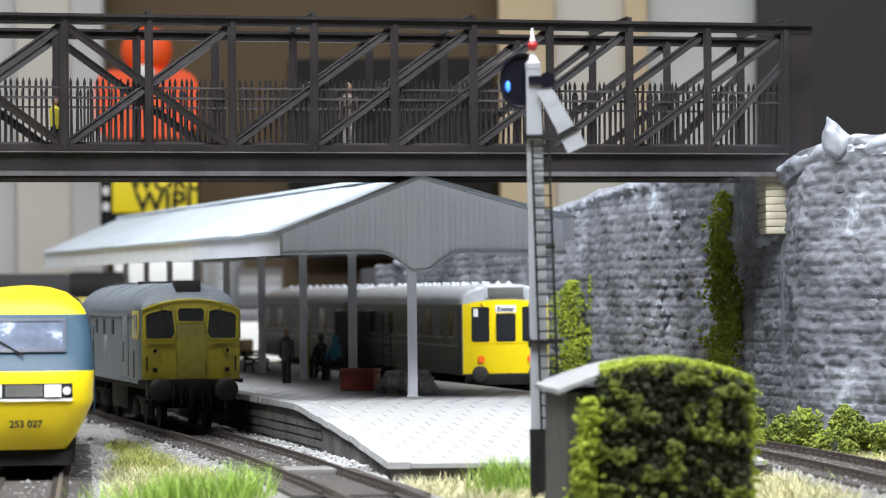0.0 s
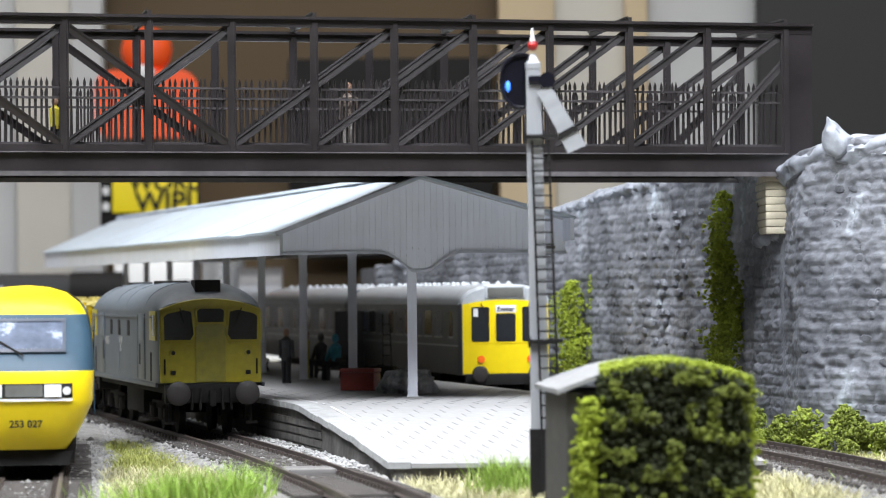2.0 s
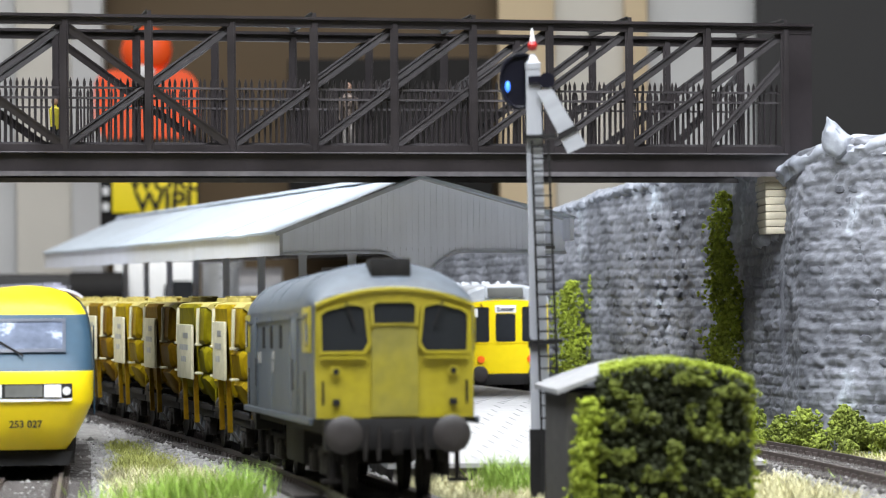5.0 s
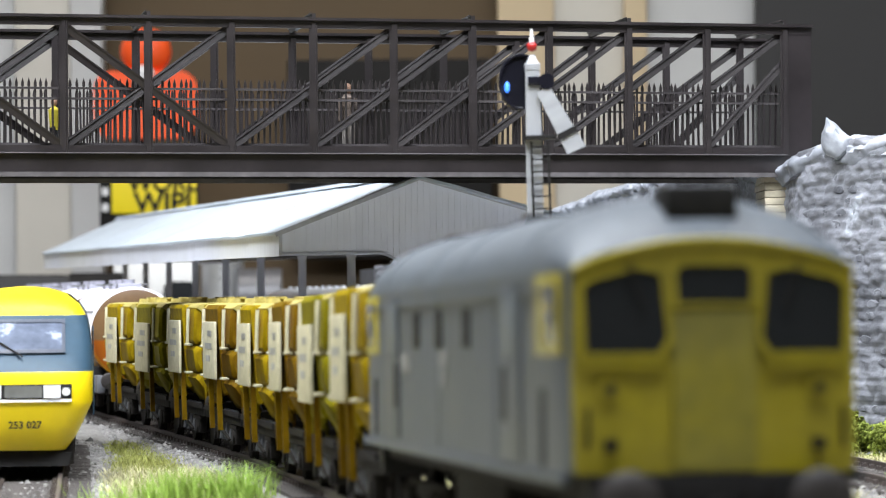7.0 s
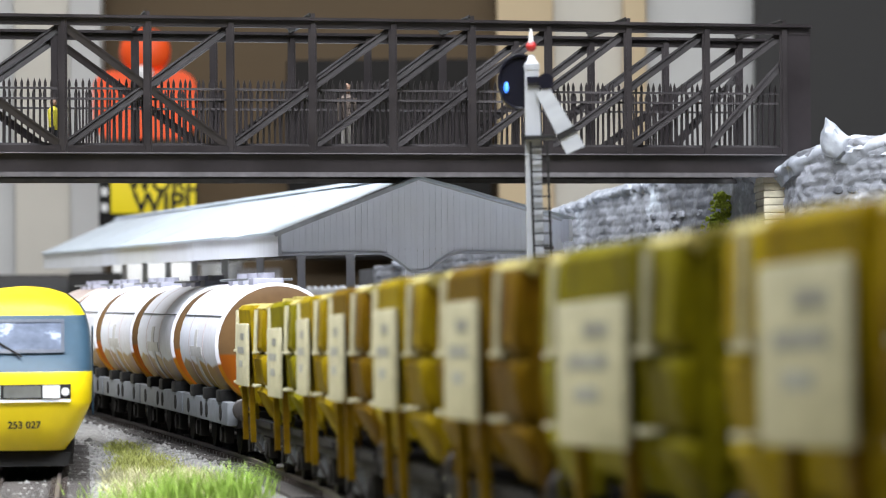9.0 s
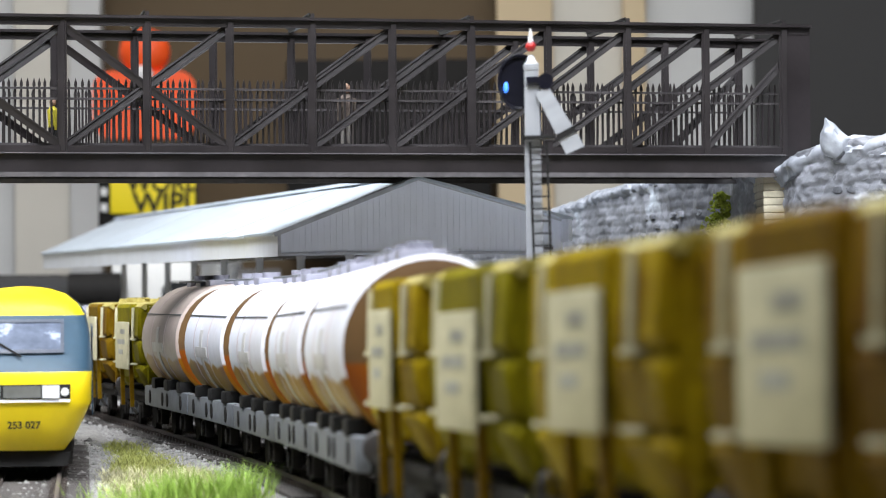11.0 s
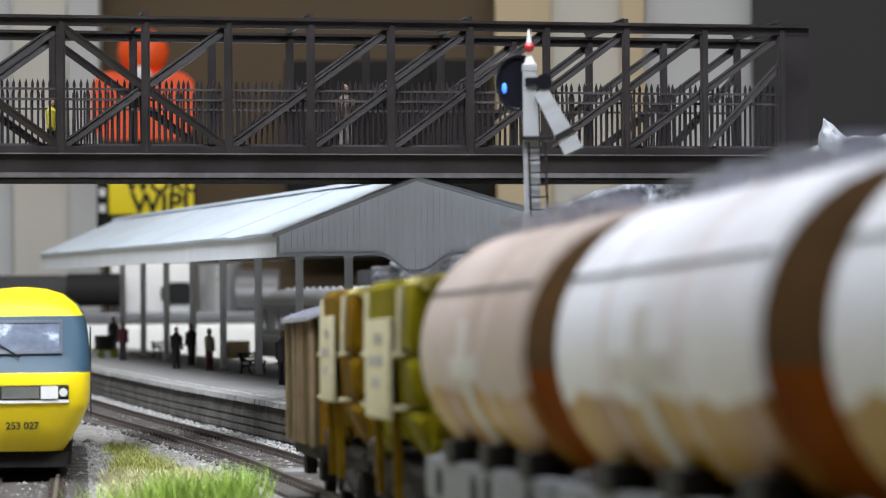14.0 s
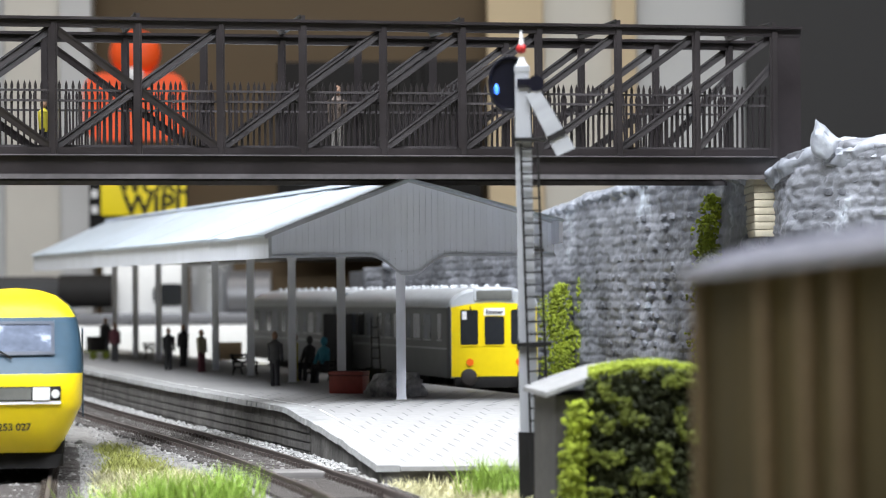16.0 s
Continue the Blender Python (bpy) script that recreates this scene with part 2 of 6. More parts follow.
M_lamporange = vary("orange_lamp_glass", (0.9, 0.16, 0.02), 0.2, spots=0.1, bump=0)
M_chrome = vary("lamp_glass", (0.85, 0.85, 0.85), 0.12, spots=0.1, bump=0, metal=0.3)
M_grille = vary("grille", (0.12, 0.12, 0.11), 0.5, spots=0.3)
M_pad = vary("pad_cream", (0.50, 0.45, 0.34), 0.7, spots=0.2, size=50)
M_hutwall = vary("hut_wall", (0.07, 0.065, 0.062), 0.8, spots=0.4, size=50)
M_hutroof = vary("hut_roof", (0.28, 0.28, 0.285), 0.7, spots=0.25, size=50)
M_trunk = vary("trunk_red", (0.30, 0.045, 0.03), 0.5, spots=0.25, size=50)
# Tarpaulin grey with mottling that stands for highlights on the creases.
M_tarp = vary("tarpaulin", (0.74, 0.74, 0.76), 0.6, spots=0.5, size=160, bump=0.6, tint=(0.22, 0.22, 0.23))
M_tan = vary("panel_tan", (0.11, 0.076, 0.041), 0.8, spots=0.08, size=3, fine=20)
M_cream = vary("panel_cream", (0.62, 0.5, 0.33), 0.8, spots=0.06, size=3, fine=20)
M_wall = vary("panel_white", (0.56, 0.57, 0.58), 0.8, spots=0.06, size=3, fine=20)
M_wall2 = vary("panel_ivory", (0.62, 0.60, 0.55), 0.8, spots=0.06, size=3, fine=20)
M_dark = vary("panel_dark", (0.03, 0.03, 0.032), 0.7, spots=0.06, size=3, fine=20)
M_hall = vary("hall_paint", (0.28, 0.27, 0.26), 0.85, spots=0.08, size=2, fine=20)
M_hallfloor = vary("hall_floor", (0.12, 0.09, 0.07), 0.6, spots=0.2, size=4, fine=30)
M_orange = vary("orange_surface", (0.95, 0.10, 0.012), 0.5, spots=0.05, size=20, bump=0)
M_signal = vary("signal_paint", (0.38, 0.39, 0.42), 0.45, spots=0.2, size=50, streak=(1, 1, 0.15))
M_lampblack = vary("gloss_black", (0.01, 0.01, 0.016), 0.18, spots=0.2, bump=0)
M_signyellow = vary("sign_yellow", (0.85, 0.68, 0.01), 0.5, spots=0.04, size=10, bump=0)
M_gloss = vary("gloss_white", (0.80, 0.80, 0.80), 0.3, spots=0.05, size=10, bump=0)
M_silver = vary("silver", (0.55, 0.56, 0.58), 0.3, metal=0.6, spots=0.1, size=10, bump=0)
M_greysteel = vary("grey_steel", (0.14, 0.14, 0.15), 0.4, metal=0.4, spots=0.2, size=15)
M_lens = bpy.data.materials.new("blue_lens")
M_lens.use_nodes = True
M_lens.node_tree.nodes["Principled BSDF"].inputs["Base Color"].default_value = (0.05, 0.2, 0.9, 1)
M_lens.node_tree.nodes["Principled BSDF"].inputs["Emission Color"].default_value = (0.06, 0.25, 1.0, 1)
M_lens.node_tree.nodes["Principled BSDF"].inputs["Emission Strength"].default_value = 1.8
M_capstone = vary("capping_stone", (0.36, 0.38, 0.43), 0.5, spots=0.3, size=60, fine=200, bump=0.7, tint=(0.14, 0.15, 0.175), hi=(0.62, 0.67, 0.72))
M_bed = vary("ballast_bed", (0.24, 0.23, 0.22), 0.95, spots=0.5, size=180, fine=600, bump=0.8, tint=(0.11, 0.105, 0.10))


def two_tone(m, upper, stain, lower, low_dark, line=0.0262, spread=0.006):
    """Tank paint: a pale barrel with an amber lower part, parted by an uneven weathered edge."""
    mat = vary(m, upper, 0.4, spec=0.2, spots=0.14, size=22, tint=stain, bump=0.04)
    nt = mat.node_tree
    bs = nt.nodes["Principled BSDF"]
    old = bs.inputs["Base Color"].links[0].from_socket
    tc = nt.nodes.new("ShaderNodeTexCoord")
    sep = nt.nodes.new("ShaderNodeSeparateXYZ")
    nt.links.new(tc.outputs["Object"], sep.inputs[0])
    mp = nt.nodes.new("ShaderNodeMapping")
    mp.inputs["Scale"].default_value = (0.4, 1.0, 0.25)
    nt.links.new(tc.outputs["Object"], mp.inputs["Vector"])
    nz = nt.nodes.new("ShaderNodeTexNoise")
    nz.inputs["Scale"].default_value, nz.inputs["Detail"].default_value = 110, 4
    nt.links.new(mp.outputs["Vector"], nz.inputs["Vector"])
    ma = nt.nodes.new("ShaderNodeMath")
    ma.operation, ma.inputs[1].default_value = "MULTIPLY_ADD", spread
    nt.links.new(nz.outputs["Fac"], ma.inputs[0])
    nt.links.new(sep.outputs["Z"], ma.inputs[2])
    mr = nt.nodes.new("ShaderNodeMapRange")
    mr.inputs["From Min"].default_value, mr.inputs["From Max"].default_value = line + spread / 2 - 0.0004, line + spread / 2 + 0.0004
    nt.links.new(ma.outputs[0], mr.inputs["Value"])
    n2 = nt.nodes.new("ShaderNodeTexNoise")
    n2.inputs["Scale"].default_value = 45
    nt.links.new(tc.outputs["Object"], n2.inputs["Vector"])
    ra = nt.nodes.new("ShaderNodeValToRGB")
    ra.color_ramp.elements[0].position, ra.color_ramp.elements[0].color = 0.35, (*low_dark, 1)
    ra.color_ramp.elements[1].position, ra.color_ramp.elements[1].color = 0.62, (*lower, 1)
    nt.links.new(n2.outputs["Fac"], ra.inputs["Fac"])
    mx = nt.nodes.new("ShaderNodeMix")
    mx.data_type = "RGBA"
    nt.links.new(mr.outputs["Result"], mx.inputs["Factor"])
    nt.links.new(ra.outputs["Color"], mx.inputs["A"])
    nt.links.new(old, mx.inputs["B"])
    nt.links.new(mx.outputs["Result"], bs.inputs["Base Color"])
    return mat


M_tank = two_tone("tank_white", (0.67, 0.68, 0.75), (0.53, 0.51, 0.54), (0.34, 0.19, 0.003), (0.20, 0.075, 0.004))
M_tankpink = two_tone("tank_pink", (0.43, 0.36, 0.33), (0.31, 0.235, 0.20), (0.34, 0.19, 0.003), (0.20, 0.075, 0.004))
# Tank ends: the brown-over-orange split paints a reflection in the gloss.
M_tankend = two_tone("tank_end", (0.135, 0.075, 0.03), (0.07, 0.04, 0.02), (0.30, 0.085, 0.003), (0.15, 0.036, 0.002), 0.029, 0.002)
M_pinkband = vary("pink_band", (0.60, 0.50, 0.52), 0.5, spots=0.25, size=60)
M_faded = vary("faded_white", (0.56, 0.54, 0.53), 0.5, spots=0.3, size=60)
M_marking = vary("worn_marking", (0.26, 0.26, 0.26), 0.6, spots=0.4, size=90)
M_smear = vary("smeared_yellow", (0.30, 0.255, 0.010), 0.45, spots=0.3, size=40, bump=0.05, tint=(0.20, 0.18, 0.05))


def worn_edges(mat, pale, lo, hi):
    """Dry-brushed paint on the raised edges of the carved stone."""
    nt = mat.node_tree
    bs = nt.nodes["Principled BSDF"]
    old = bs.inputs["Base Color"].links[0].from_socket
    geo = nt.nodes.new("ShaderNodeNewGeometry")
    mr = nt.nodes.new("ShaderNodeMapRange")
    mr.inputs["From Min"].default_value, mr.inputs["From Max"].default_value = lo, hi
    nt.links.new(geo.outputs["Pointiness"], mr.inputs["Value"])
    mx = nt.nodes.new("ShaderNodeMix")
    mx.data_type = "RGBA"
    nt.links.new(mr.outputs["Result"], mx.inputs["Factor"])
    nt.links.new(old, mx.inputs["A"])
    mx.inputs["B"].default_value = (*pale, 1)
    nt.links.new(mx.outputs["Result"], bs.inputs["Base Color"])


worn_edges(M_rock, (0.44, 0.49, 0.54), 0.54, 0.70)

# ---- scatter of many small pieces ----
_ico = bmesh.new()
bmesh.ops.create_icosphere(_ico, subdivisions=1, radius=1)
ICO_V = np.array([v.co[:] for v in _ico.verts])
ICO_F = np.array([[v.index for v in f.verts] for f in _ico.faces])
_ico.free()
RNG = np.random.default_rng(7)


def clumps(name, pts, sizes, material, jitter=0.35, flat=(1, 1, 1)):
    """One mesh of many small rough lumps at pts."""
    pts, sizes = np.asarray(pts, float), np.asarray(sizes, float)
    n, k = len(pts), len(ICO_V)
    v = ICO_V[None] * (1 + RNG.uniform(-jitter, jitter, (n, k, 1))) * sizes[:, None, None] * RNG.uniform(0.7, 1.3, (n, 1, 3)) * np.array(flat)
    v = (v + pts[:, None]) * S
    f = (ICO_F[None] + (np.arange(n) * k)[:, None, None]).reshape(-1, 3)
    me = bpy.data.meshes.new(name)
    me.from_pydata(v.reshape(-1, 3).tolist(), [], f.tolist())
    me.materials.append(material)
    return me


def blades(name, pts, heights, material, lean=0.35, width=0.35):
    """One mesh of many grass blades, each a bent strip."""
    V, Fc = [], []
    for (x, y, z), h in zip(pts, heights):
        a = RNG.uniform(0, 6.283)
        lx, ly = RNG.normal(0, lean, 2) * h
        w = width * RNG.uniform(0.6, 1.2)
        dx, dy = math.cos(a) * w, math.sin(a) * w
        i = len(V)
        V += [(x - dx, y - dy, z), (x + dx, y + dy, z), (x + dx * 0.7 + lx * 0.35, y + dy * 0.7 + ly * 0.35, z + h * 0.55),
              (x - dx * 0.7 + lx * 0.35, y - dy * 0.7 + ly * 0.35, z + h * 0.55), (x + lx, y + ly, z + h)]
        Fc += [(i, i + 1, i + 2, i + 3), (i + 3, i + 2, i + 4)]
    me = bpy.data.meshes.new(name)
    me.from_pydata([(a * S, b * S, c * S) for a, b, c in V], [], Fc)
    me.materials.append(material)
    return me


def arc(cx, cz, r0, r1, a0, a1, n):
    return [(cx + r0 * math.cos(math.radians(a0 + (a1 - a0) * i / n)), cz + r1 * math.sin(math.radians(a0 + (a1 - a0) * i / n))) for i in range(n + 1)]


def panel(bm, pts, y0, y1):
    """A flat plate with the outline pts (x, z), between the depths y0 and y1."""
    loft(bm, [[(x, y0, z) for x, z in pts], [(x, y1, z) for x, z in pts]])


def frame_ring(bm, pts, w, y0, y1):
    """A raised ring of width w round the outline pts (x, z)."""
    c = Vector((sum(p[0] for p in pts) / len(pts), sum(p[1] for p in pts) / len(pts)))
    out = []
    for p in pts:
        d = Vector(p) - c
        out.append(c + d * ((d.length + w) / d.length))
    n = len(pts)
    vs = [[bm.verts.new((p[0], y, p[1])) for p in q] for y in (y0, y1) for q in (pts, out)]
    for i in range(n):
        j = (i + 1) % n
        for a, b in ((0, 1), (1, 3), (3, 2), (2, 0)):
            bm.faces.new((vs[a][i], vs[a][j], vs[b][j], vs[b][i]))
    bmesh.ops.recalc_face_normals(bm, faces=bm.faces[:])


def round_rect(x0, x1, z0, z1, r, n=3):
    p = []
    for cx, cz, a in ((x1 - r, z1 - r, 0), (x0 + r, z1 - r, 90), (x0 + r, z0 + r, 180), (x1 - r, z0 + r, 270)):
        p += arc(cx, cz, r, r, a, a + 90, n)
    return p


def words(text, size, material, parent, m, name="lettering"):
    cu = bpy.data.curves.new(name, "FONT")
    cu.body, cu.size, cu.align_x, cu.align_y, cu.extrude, cu.offset = text, size * S, "CENTER", "CENTER", 0.05 * S, 0.022 * size * S
    tmp = bpy.data.objects.new(name, cu)
    scene.collection.objects.link(tmp)
    bpy.context.view_layer.update()
    me = bpy.data.meshes.new_from_object(tmp.evaluated_get(bpy.context.evaluated_depsgraph_get()))
    bpy.data.objects.remove(tmp)
    me.materials.clear()
    me.materials.append(material)
    ob = new(name, me)
    ob.parent, ob.matrix_basis = parent, m
    return ob


# ---- setting: ground and hall ----
def ground_z(x, y):
    return -5.0 + 1.2 * noise.noise(Vector((x / 60, y / 60, 0)))


bm = B()
bmesh.ops.create_grid(bm, x_segments=140, y_segments=210, size=1, matrix=Matrix.LocRotScale((0, 550, 0), None, (900, 2250, 1)))
for v in bm.verts:
    v.co.z = ground_z(v.co.x, v.co.y) - 0.6
    if v.co.y < 640:
        v.co.z = -6
solid("ground", bm, M_ground, "scenic ground of earth and pale dry scatter", "ground", kind="structure")

bm = B()
box(bm, -905, 905, -1705, 2805, -70, -9, 2)
solid("baseboard", bm, M_oldwood, "wooden baseboard carrying the model railway", "baseboard", kind="structure")
bm = B()
for x in (-820, 820):
    for y in (-1600, 550, 2700):
        box(bm, x - 30, x + 30, y - 30, y + 30, -900, -71, 3)
solid("trim", bm, M_oldwood, "square wooden legs under the baseboard", "legs", kind="structure")

K = 3500 / 6000


def at_back(x, y, d=3500):
    return (x - 784) * d / 6000, 46 + (518 - y) * d / 6000


def backwall(name, x0, x1, d, mat, label, depth=40, y0=-2500, y1=1800):
    a, b = at_back(x0, y1, d), at_back(x1, y0, d)
    bm = B()
    box(bm, a[0], b[0], d, d + depth, a[1], b[1], 2)
    return solid(name, bm, mat, label, "wall", kind="structure")


backwall("wall_1", -2400, 30, 3500, M_wall, "pale grey panelled hall wall")
backwall("wall_2", 30, 128, 3480, M_wall2, "pale ivory upright hall panel")
backwall("wall_3", 128, 184, 3470, M_wall, "pale grey upright hall panel")
backwall("wall_4", 184, 886, 3540, M_tan, "tan brown hall wall")
backwall("wall_5", 886, 985, 3490, M_cream, "cream curtain panel of the hall")
backwall("wall_6", 985, 1110, 3500, M_wall2, "ivory curtain panel of the hall")
backwall("wall_7", 1110, 1150, 3475, M_cream, "cream upright post of the hall")
backwall("wall_8", 1150, 1346, 3495, M_wall, "pale grey curtain panel of the hall")
backwall("wall_9", 1346, 3600, 3450, M_dark, "dark charcoal hall partition")
for name, x0, x1, y0, y1, lab in (("wall_north", -2600, 2600, 5200, 5260, "plain hall wall behind the partitions"), ("wall_south", -2600, 2600, -2060, -2000, "plain hall wall"),
                                  ("wall_west", -2660, -2600, -2000, 5200, "plain hall wall"), ("wall_east", 2600, 2660, -2000, 5200, "plain hall wall")):
    bm = B()
    box(bm, x0, x1, y0, y1, -900, 2600)
    solid(name, bm, M_hall, lab, "wall", kind="structure")
bm = B()
box(bm, -2660, 2660, -2060, 5260, -960, -900)
solid("floor", bm, M_hallfloor, "dull brown hall floor", "floor", kind="structure")
bm = B()
box(bm, -2660, 2660, -2060, 5260, 2600, 2660)
solid("ceiling", bm, M_hall, "plain pale hall ceiling", "ceiling", kind="structure")

# things at the back of the hall
screen = thing("dark_screen", mm(0, 0, 0), "large black screen before the tan hall wall", "screen")
a, b = at_back(512, 352, 3480), at_back(874, 102, 3480)
bm = B()
box(bm, a[0], b[0], 3480, 3500, a[1] - 60, b[1], 3)
part("panel", bm, M_black, screen)
bm = B()
box(bm, a[0] + 140, a[0] + 150, 3470, 3481, a[1] - 60, b[1], 2)
part("divider", bm, M_black, screen)

# Unidentified orange shape at the back, built as ball and block, giving no light.
orange_ob = thing("orange_lamp", mm(0, 0, 0), "bright orange shape, a round top over a broad block", "lamp")
c = at_back(262, 85, 3300)
bm = B()
ball(bm, c[0], 3300, c[1], 25, 14, 23, 3)
part("shade", bm, M_orange, orange_ob)
c = at_back(262, 180, 3300)
bm = B()
panel(bm, round_rect(c[0] - 50, c[0] + 50, c[1] - 33, c[1] + 33, 18, 5), 3290, 3320)
part("base", bm, M_orange, orange_ob)
c = at_back(255, 125, 3280)
bm = B()
ball(bm, c[0], 3285, c[1], 12, 6, 9, 2)
part("knob", bm, M_white, orange_ob)
bm = B()
rod(bm, (c[0], 3310, -900), (c[0], 3310, 200), 8)
part("stand", bm, M_dark, orange_ob, "dark floor stand")

sign = thing("yellow_sign", mm(0, 0, 0), "yellow and black notice with bold lettering", "sign")
a, b = at_back(178, 404, 3000), at_back(352, 268, 3000)
bm = B()
box(bm, a[0], b[0], 3000, 3010, a[1], b[1], 1)
part("board", bm, M_black, sign, "black notice board")
bm = B()
rod(bm, ((a[0] + b[0]) / 2, 3020, -900), ((a[0] + b[0]) / 2, 3020, b[1]), 8)
part("stand", bm, M_dark, sign, "dark floor stand")
bm = B()
box(bm, a[0] + 11, b[0] - 1, 2997, 2999.5, a[1] + 16, b[1] - 2, 0.5)
part("face", bm, M_signyellow, sign, "yellow face")
for i in range(4):
    bm = B()
    z = a[1] + 18 + i * 14
    box(bm, a[0] + 2.5, a[0] + 8, 2996.5, 2999, z, z + 7)
    part("bar", bm, M_white, sign, "white bar")
words("WORL", 21, M_black, sign, mm((a[0] + b[0]) / 2 + 13, 2996, a[1] + 42, 90, 0, 0))
words("WIPI", 25, M_black, sign, mm((a[0] + b[0]) / 2 + 13, 2996, a[1] + 24.5, 90, 0, 0))

D2 = 2700


def bk(x, y):
    return at_back(x, y, D2)


machine = thing("white_machine", mm(0, 0, 0), "white and silver machine with a dark round-cornered window", "machine")
a, b = bk(200, 562), bk(345, 470)
bm = B()
box(bm, a[0], b[0], D2, D2 + 60, a[1], b[1] + 10, 5)
part("case", bm, M_gloss, machine)
a, b = bk(290, 532), bk(350, 493)
bm = B()
panel(bm, round_rect(a[0], b[0], a[1], b[1], 7), D2 - 2, D2 + 2)
part("window", bm, M_glass, machine, "dark window")
a, b = bk(352, 590), bk(435, 455)
bm = B()
rod(bm, ((a[0] + b[0]) / 2, D2 + 10, a[1]), ((a[0] + b[0]) / 2, D2 + 10, b[1]), 17, n=24)
part("column", bm, M_silver, machine, "silver column")
a, b = bk(128, 505), bk(225, 505)
bm = B()
rod(bm, (a[0], D2 - 10, a[1]), (b[0], D2 - 10, b[1]), 13, n=24)
part("drum", bm, M_black, machine, "black drum")
a, b = bk(425, 520), bk(500, 520)
bm = B()
rod(bm, (a[0], D2 - 5, a[1]), (b[0], D2 - 5, b[1]), 22, n=24)
part("motor", bm, M_greysteel, machine, "grey round motor housing")
a, b = bk(60, 565), bk(500, 545)
bm = B()
box(bm, a[0], b[0], D2 - 30, D2 + 60, a[1], b[1], 2)
part("bed", bm, M_greysteel, machine, "grey bed")
a, b = bk(-200, 640), bk(560, 566)
bm = B()
box(bm, a[0], b[0], D2 - 60, D2 - 20, a[1] - 20, b[1], 3)
solid("white_board", bm, M_gloss, "bright white board behind the platform end", "board")
a, b = bk(-300, 540), bk(128, 478)
bm = B()
box(bm, a[0], b[0], D2 + 20, D2 + 90, a[1] - 30, b[1], 12)
solid("dark_case", bm, M_dark, "dark equipment case at the back", "case")


# ---- tracks ----
def track(name, pts, label, step=8.0, keep=(780, 1700)):
    """Rails, sleepers and ballast bed along a smooth row of (x, y, z)."""
    t = thing(name, mm(0, 0, 0), label, "track", kind="structure")
    pts = [Vector(p) for p in pts]
    rings = []
    for i, p in enumerate(pts):
        d = (pts[min(i + 1, len(pts) - 1)] - pts[max(i - 1, 0)]).normalized()
        rings.append((p, Vector((d.y, -d.x, 0)), d))
    bed = B()
    loft(bed, [[p + n * w + Vector((0, 0, z)) for w, z in ((-27, -5.8), (-18, -2.9), (18, -2.9), (27, -5.8))] for p, n, d in rings], close=False)
    part("ballast_bed", bed, M_bed, t)
    for sgn in (-1, 1):
        r = B()
        loft(r, [[p + n * (sgn * 8.25 + w) + Vector((0, 0, z)) for w, z in ((-1, -2), (-0.35, -1.5), (-0.5, 0), (0.5, 0), (0.35, -1.5), (1, -2))] for p, n, d in rings])
        part("rail", r, M_rail, t, smooth=0)
    acc = 0.0
    sm, ch = B(), B()
    box(sm, -16, 16, -1.9, 1.9, -3.6, -1.9)
    me = mesh_of("sleeper", sm, M_sleeper, 0)
    for x in (-9.6, -6.9, 6.9, 9.6):
        box(ch, x - 0.7, x + 0.7, -1.0, 1.0, -2.0, -0.9)
    mc = mesh_of("rail_chair", ch, M_rail, 0)
    for a, b in zip(rings, rings[1:]):
        seg = (b[0] - a[0]).length
        while acc < seg:
            q = a[0].lerp(b[0], acc / seg)
            if keep[0] < q.y < keep[1]:
                ob = new("sleeper", me)
                ob.parent = t
                ob.matrix_basis = mm(*q, 0, 0, math.degrees(math.atan2(-a[2].x, a[2].y)) + random.uniform(-1.5, 1.5))
                oc = new("rail_chair", mc)
                oc.parent = ob
            acc += step
        acc -= seg
    return t


DMU_KEYS = [(500, 150), (800, 120), (900, 110), (1033, 92), (1180, 58), (1335, 24), (1600, -31), (2400, -205)]


def dmu_x(d):
    kd, kx = np.array(DMU_KEYS, float).T
    return float(np.mean([np.interp(d + q, kd, kx) for q in (-80, -40, 0, 40, 80)]))


def siding_x(d):
    return -108 - 0.105 * (d - 882)


def spread(f, z, d0, d1, n):
    return [(f(d), d, z(d)) for d in np.linspace(d0, d1, n)]


LINE_END = max(float(LINE_D.min()) + 5, -1650.0)
track("track_main", spread(line_x, line_z, LINE_END, 2300, 150), "running line with rusty rails and dark sleepers")
track("track_bay", spread(dmu_x, lambda d: 0, 600, 2300, 60), "bay line with rusty rails and dark sleepers")
track("track_siding", spread(siding_x, lambda d: 0, 600, 2300, 60), "siding with rusty rails and dark sleepers", keep=(780, 1100))

# loose ballast
pts = []
for f, lo, hi, n in ((line_x, 800, 1750, 9000), (dmu_x, 800, 1150, 2200), (siding_x, 790, 1150, 3800)):
    for _ in range(n):
        d = RNG.uniform(lo, hi) if RNG.random() < 0.75 else RNG.uniform(lo, (lo + hi) / 2)
        o = RNG.uniform(-27, 25)
        if abs(abs(o) - 8.25) < 1.3:
            continue
        pts.append((f(d) + o, d, -2.9 - max(0, abs(o) - 17) * 0.3 + RNG.uniform(-0.3, 0.3)))
tagged(new("loose_ballast", clumps("loose_ballast", pts, RNG.uniform(0.45, 1.0, len(pts)), M_ballast)), "loose grey stone ballast between the rails", "ballast", kind="stuff")
pts = []
for _ in range(6500):
    d = RNG.uniform(930, 1750)
    pts.append((line_x(d) + RNG.uniform(10, 21), d, -2.6 + RNG.uniform(-0.5, 0.9)))
tagged(new("pale_ballast", clumps("pale_ballast", pts, RNG.uniform(0.35, 0.85, len(pts)), M_ballast2)), "pale grey ballast heaped along the platform foot", "ballast", kind="stuff")

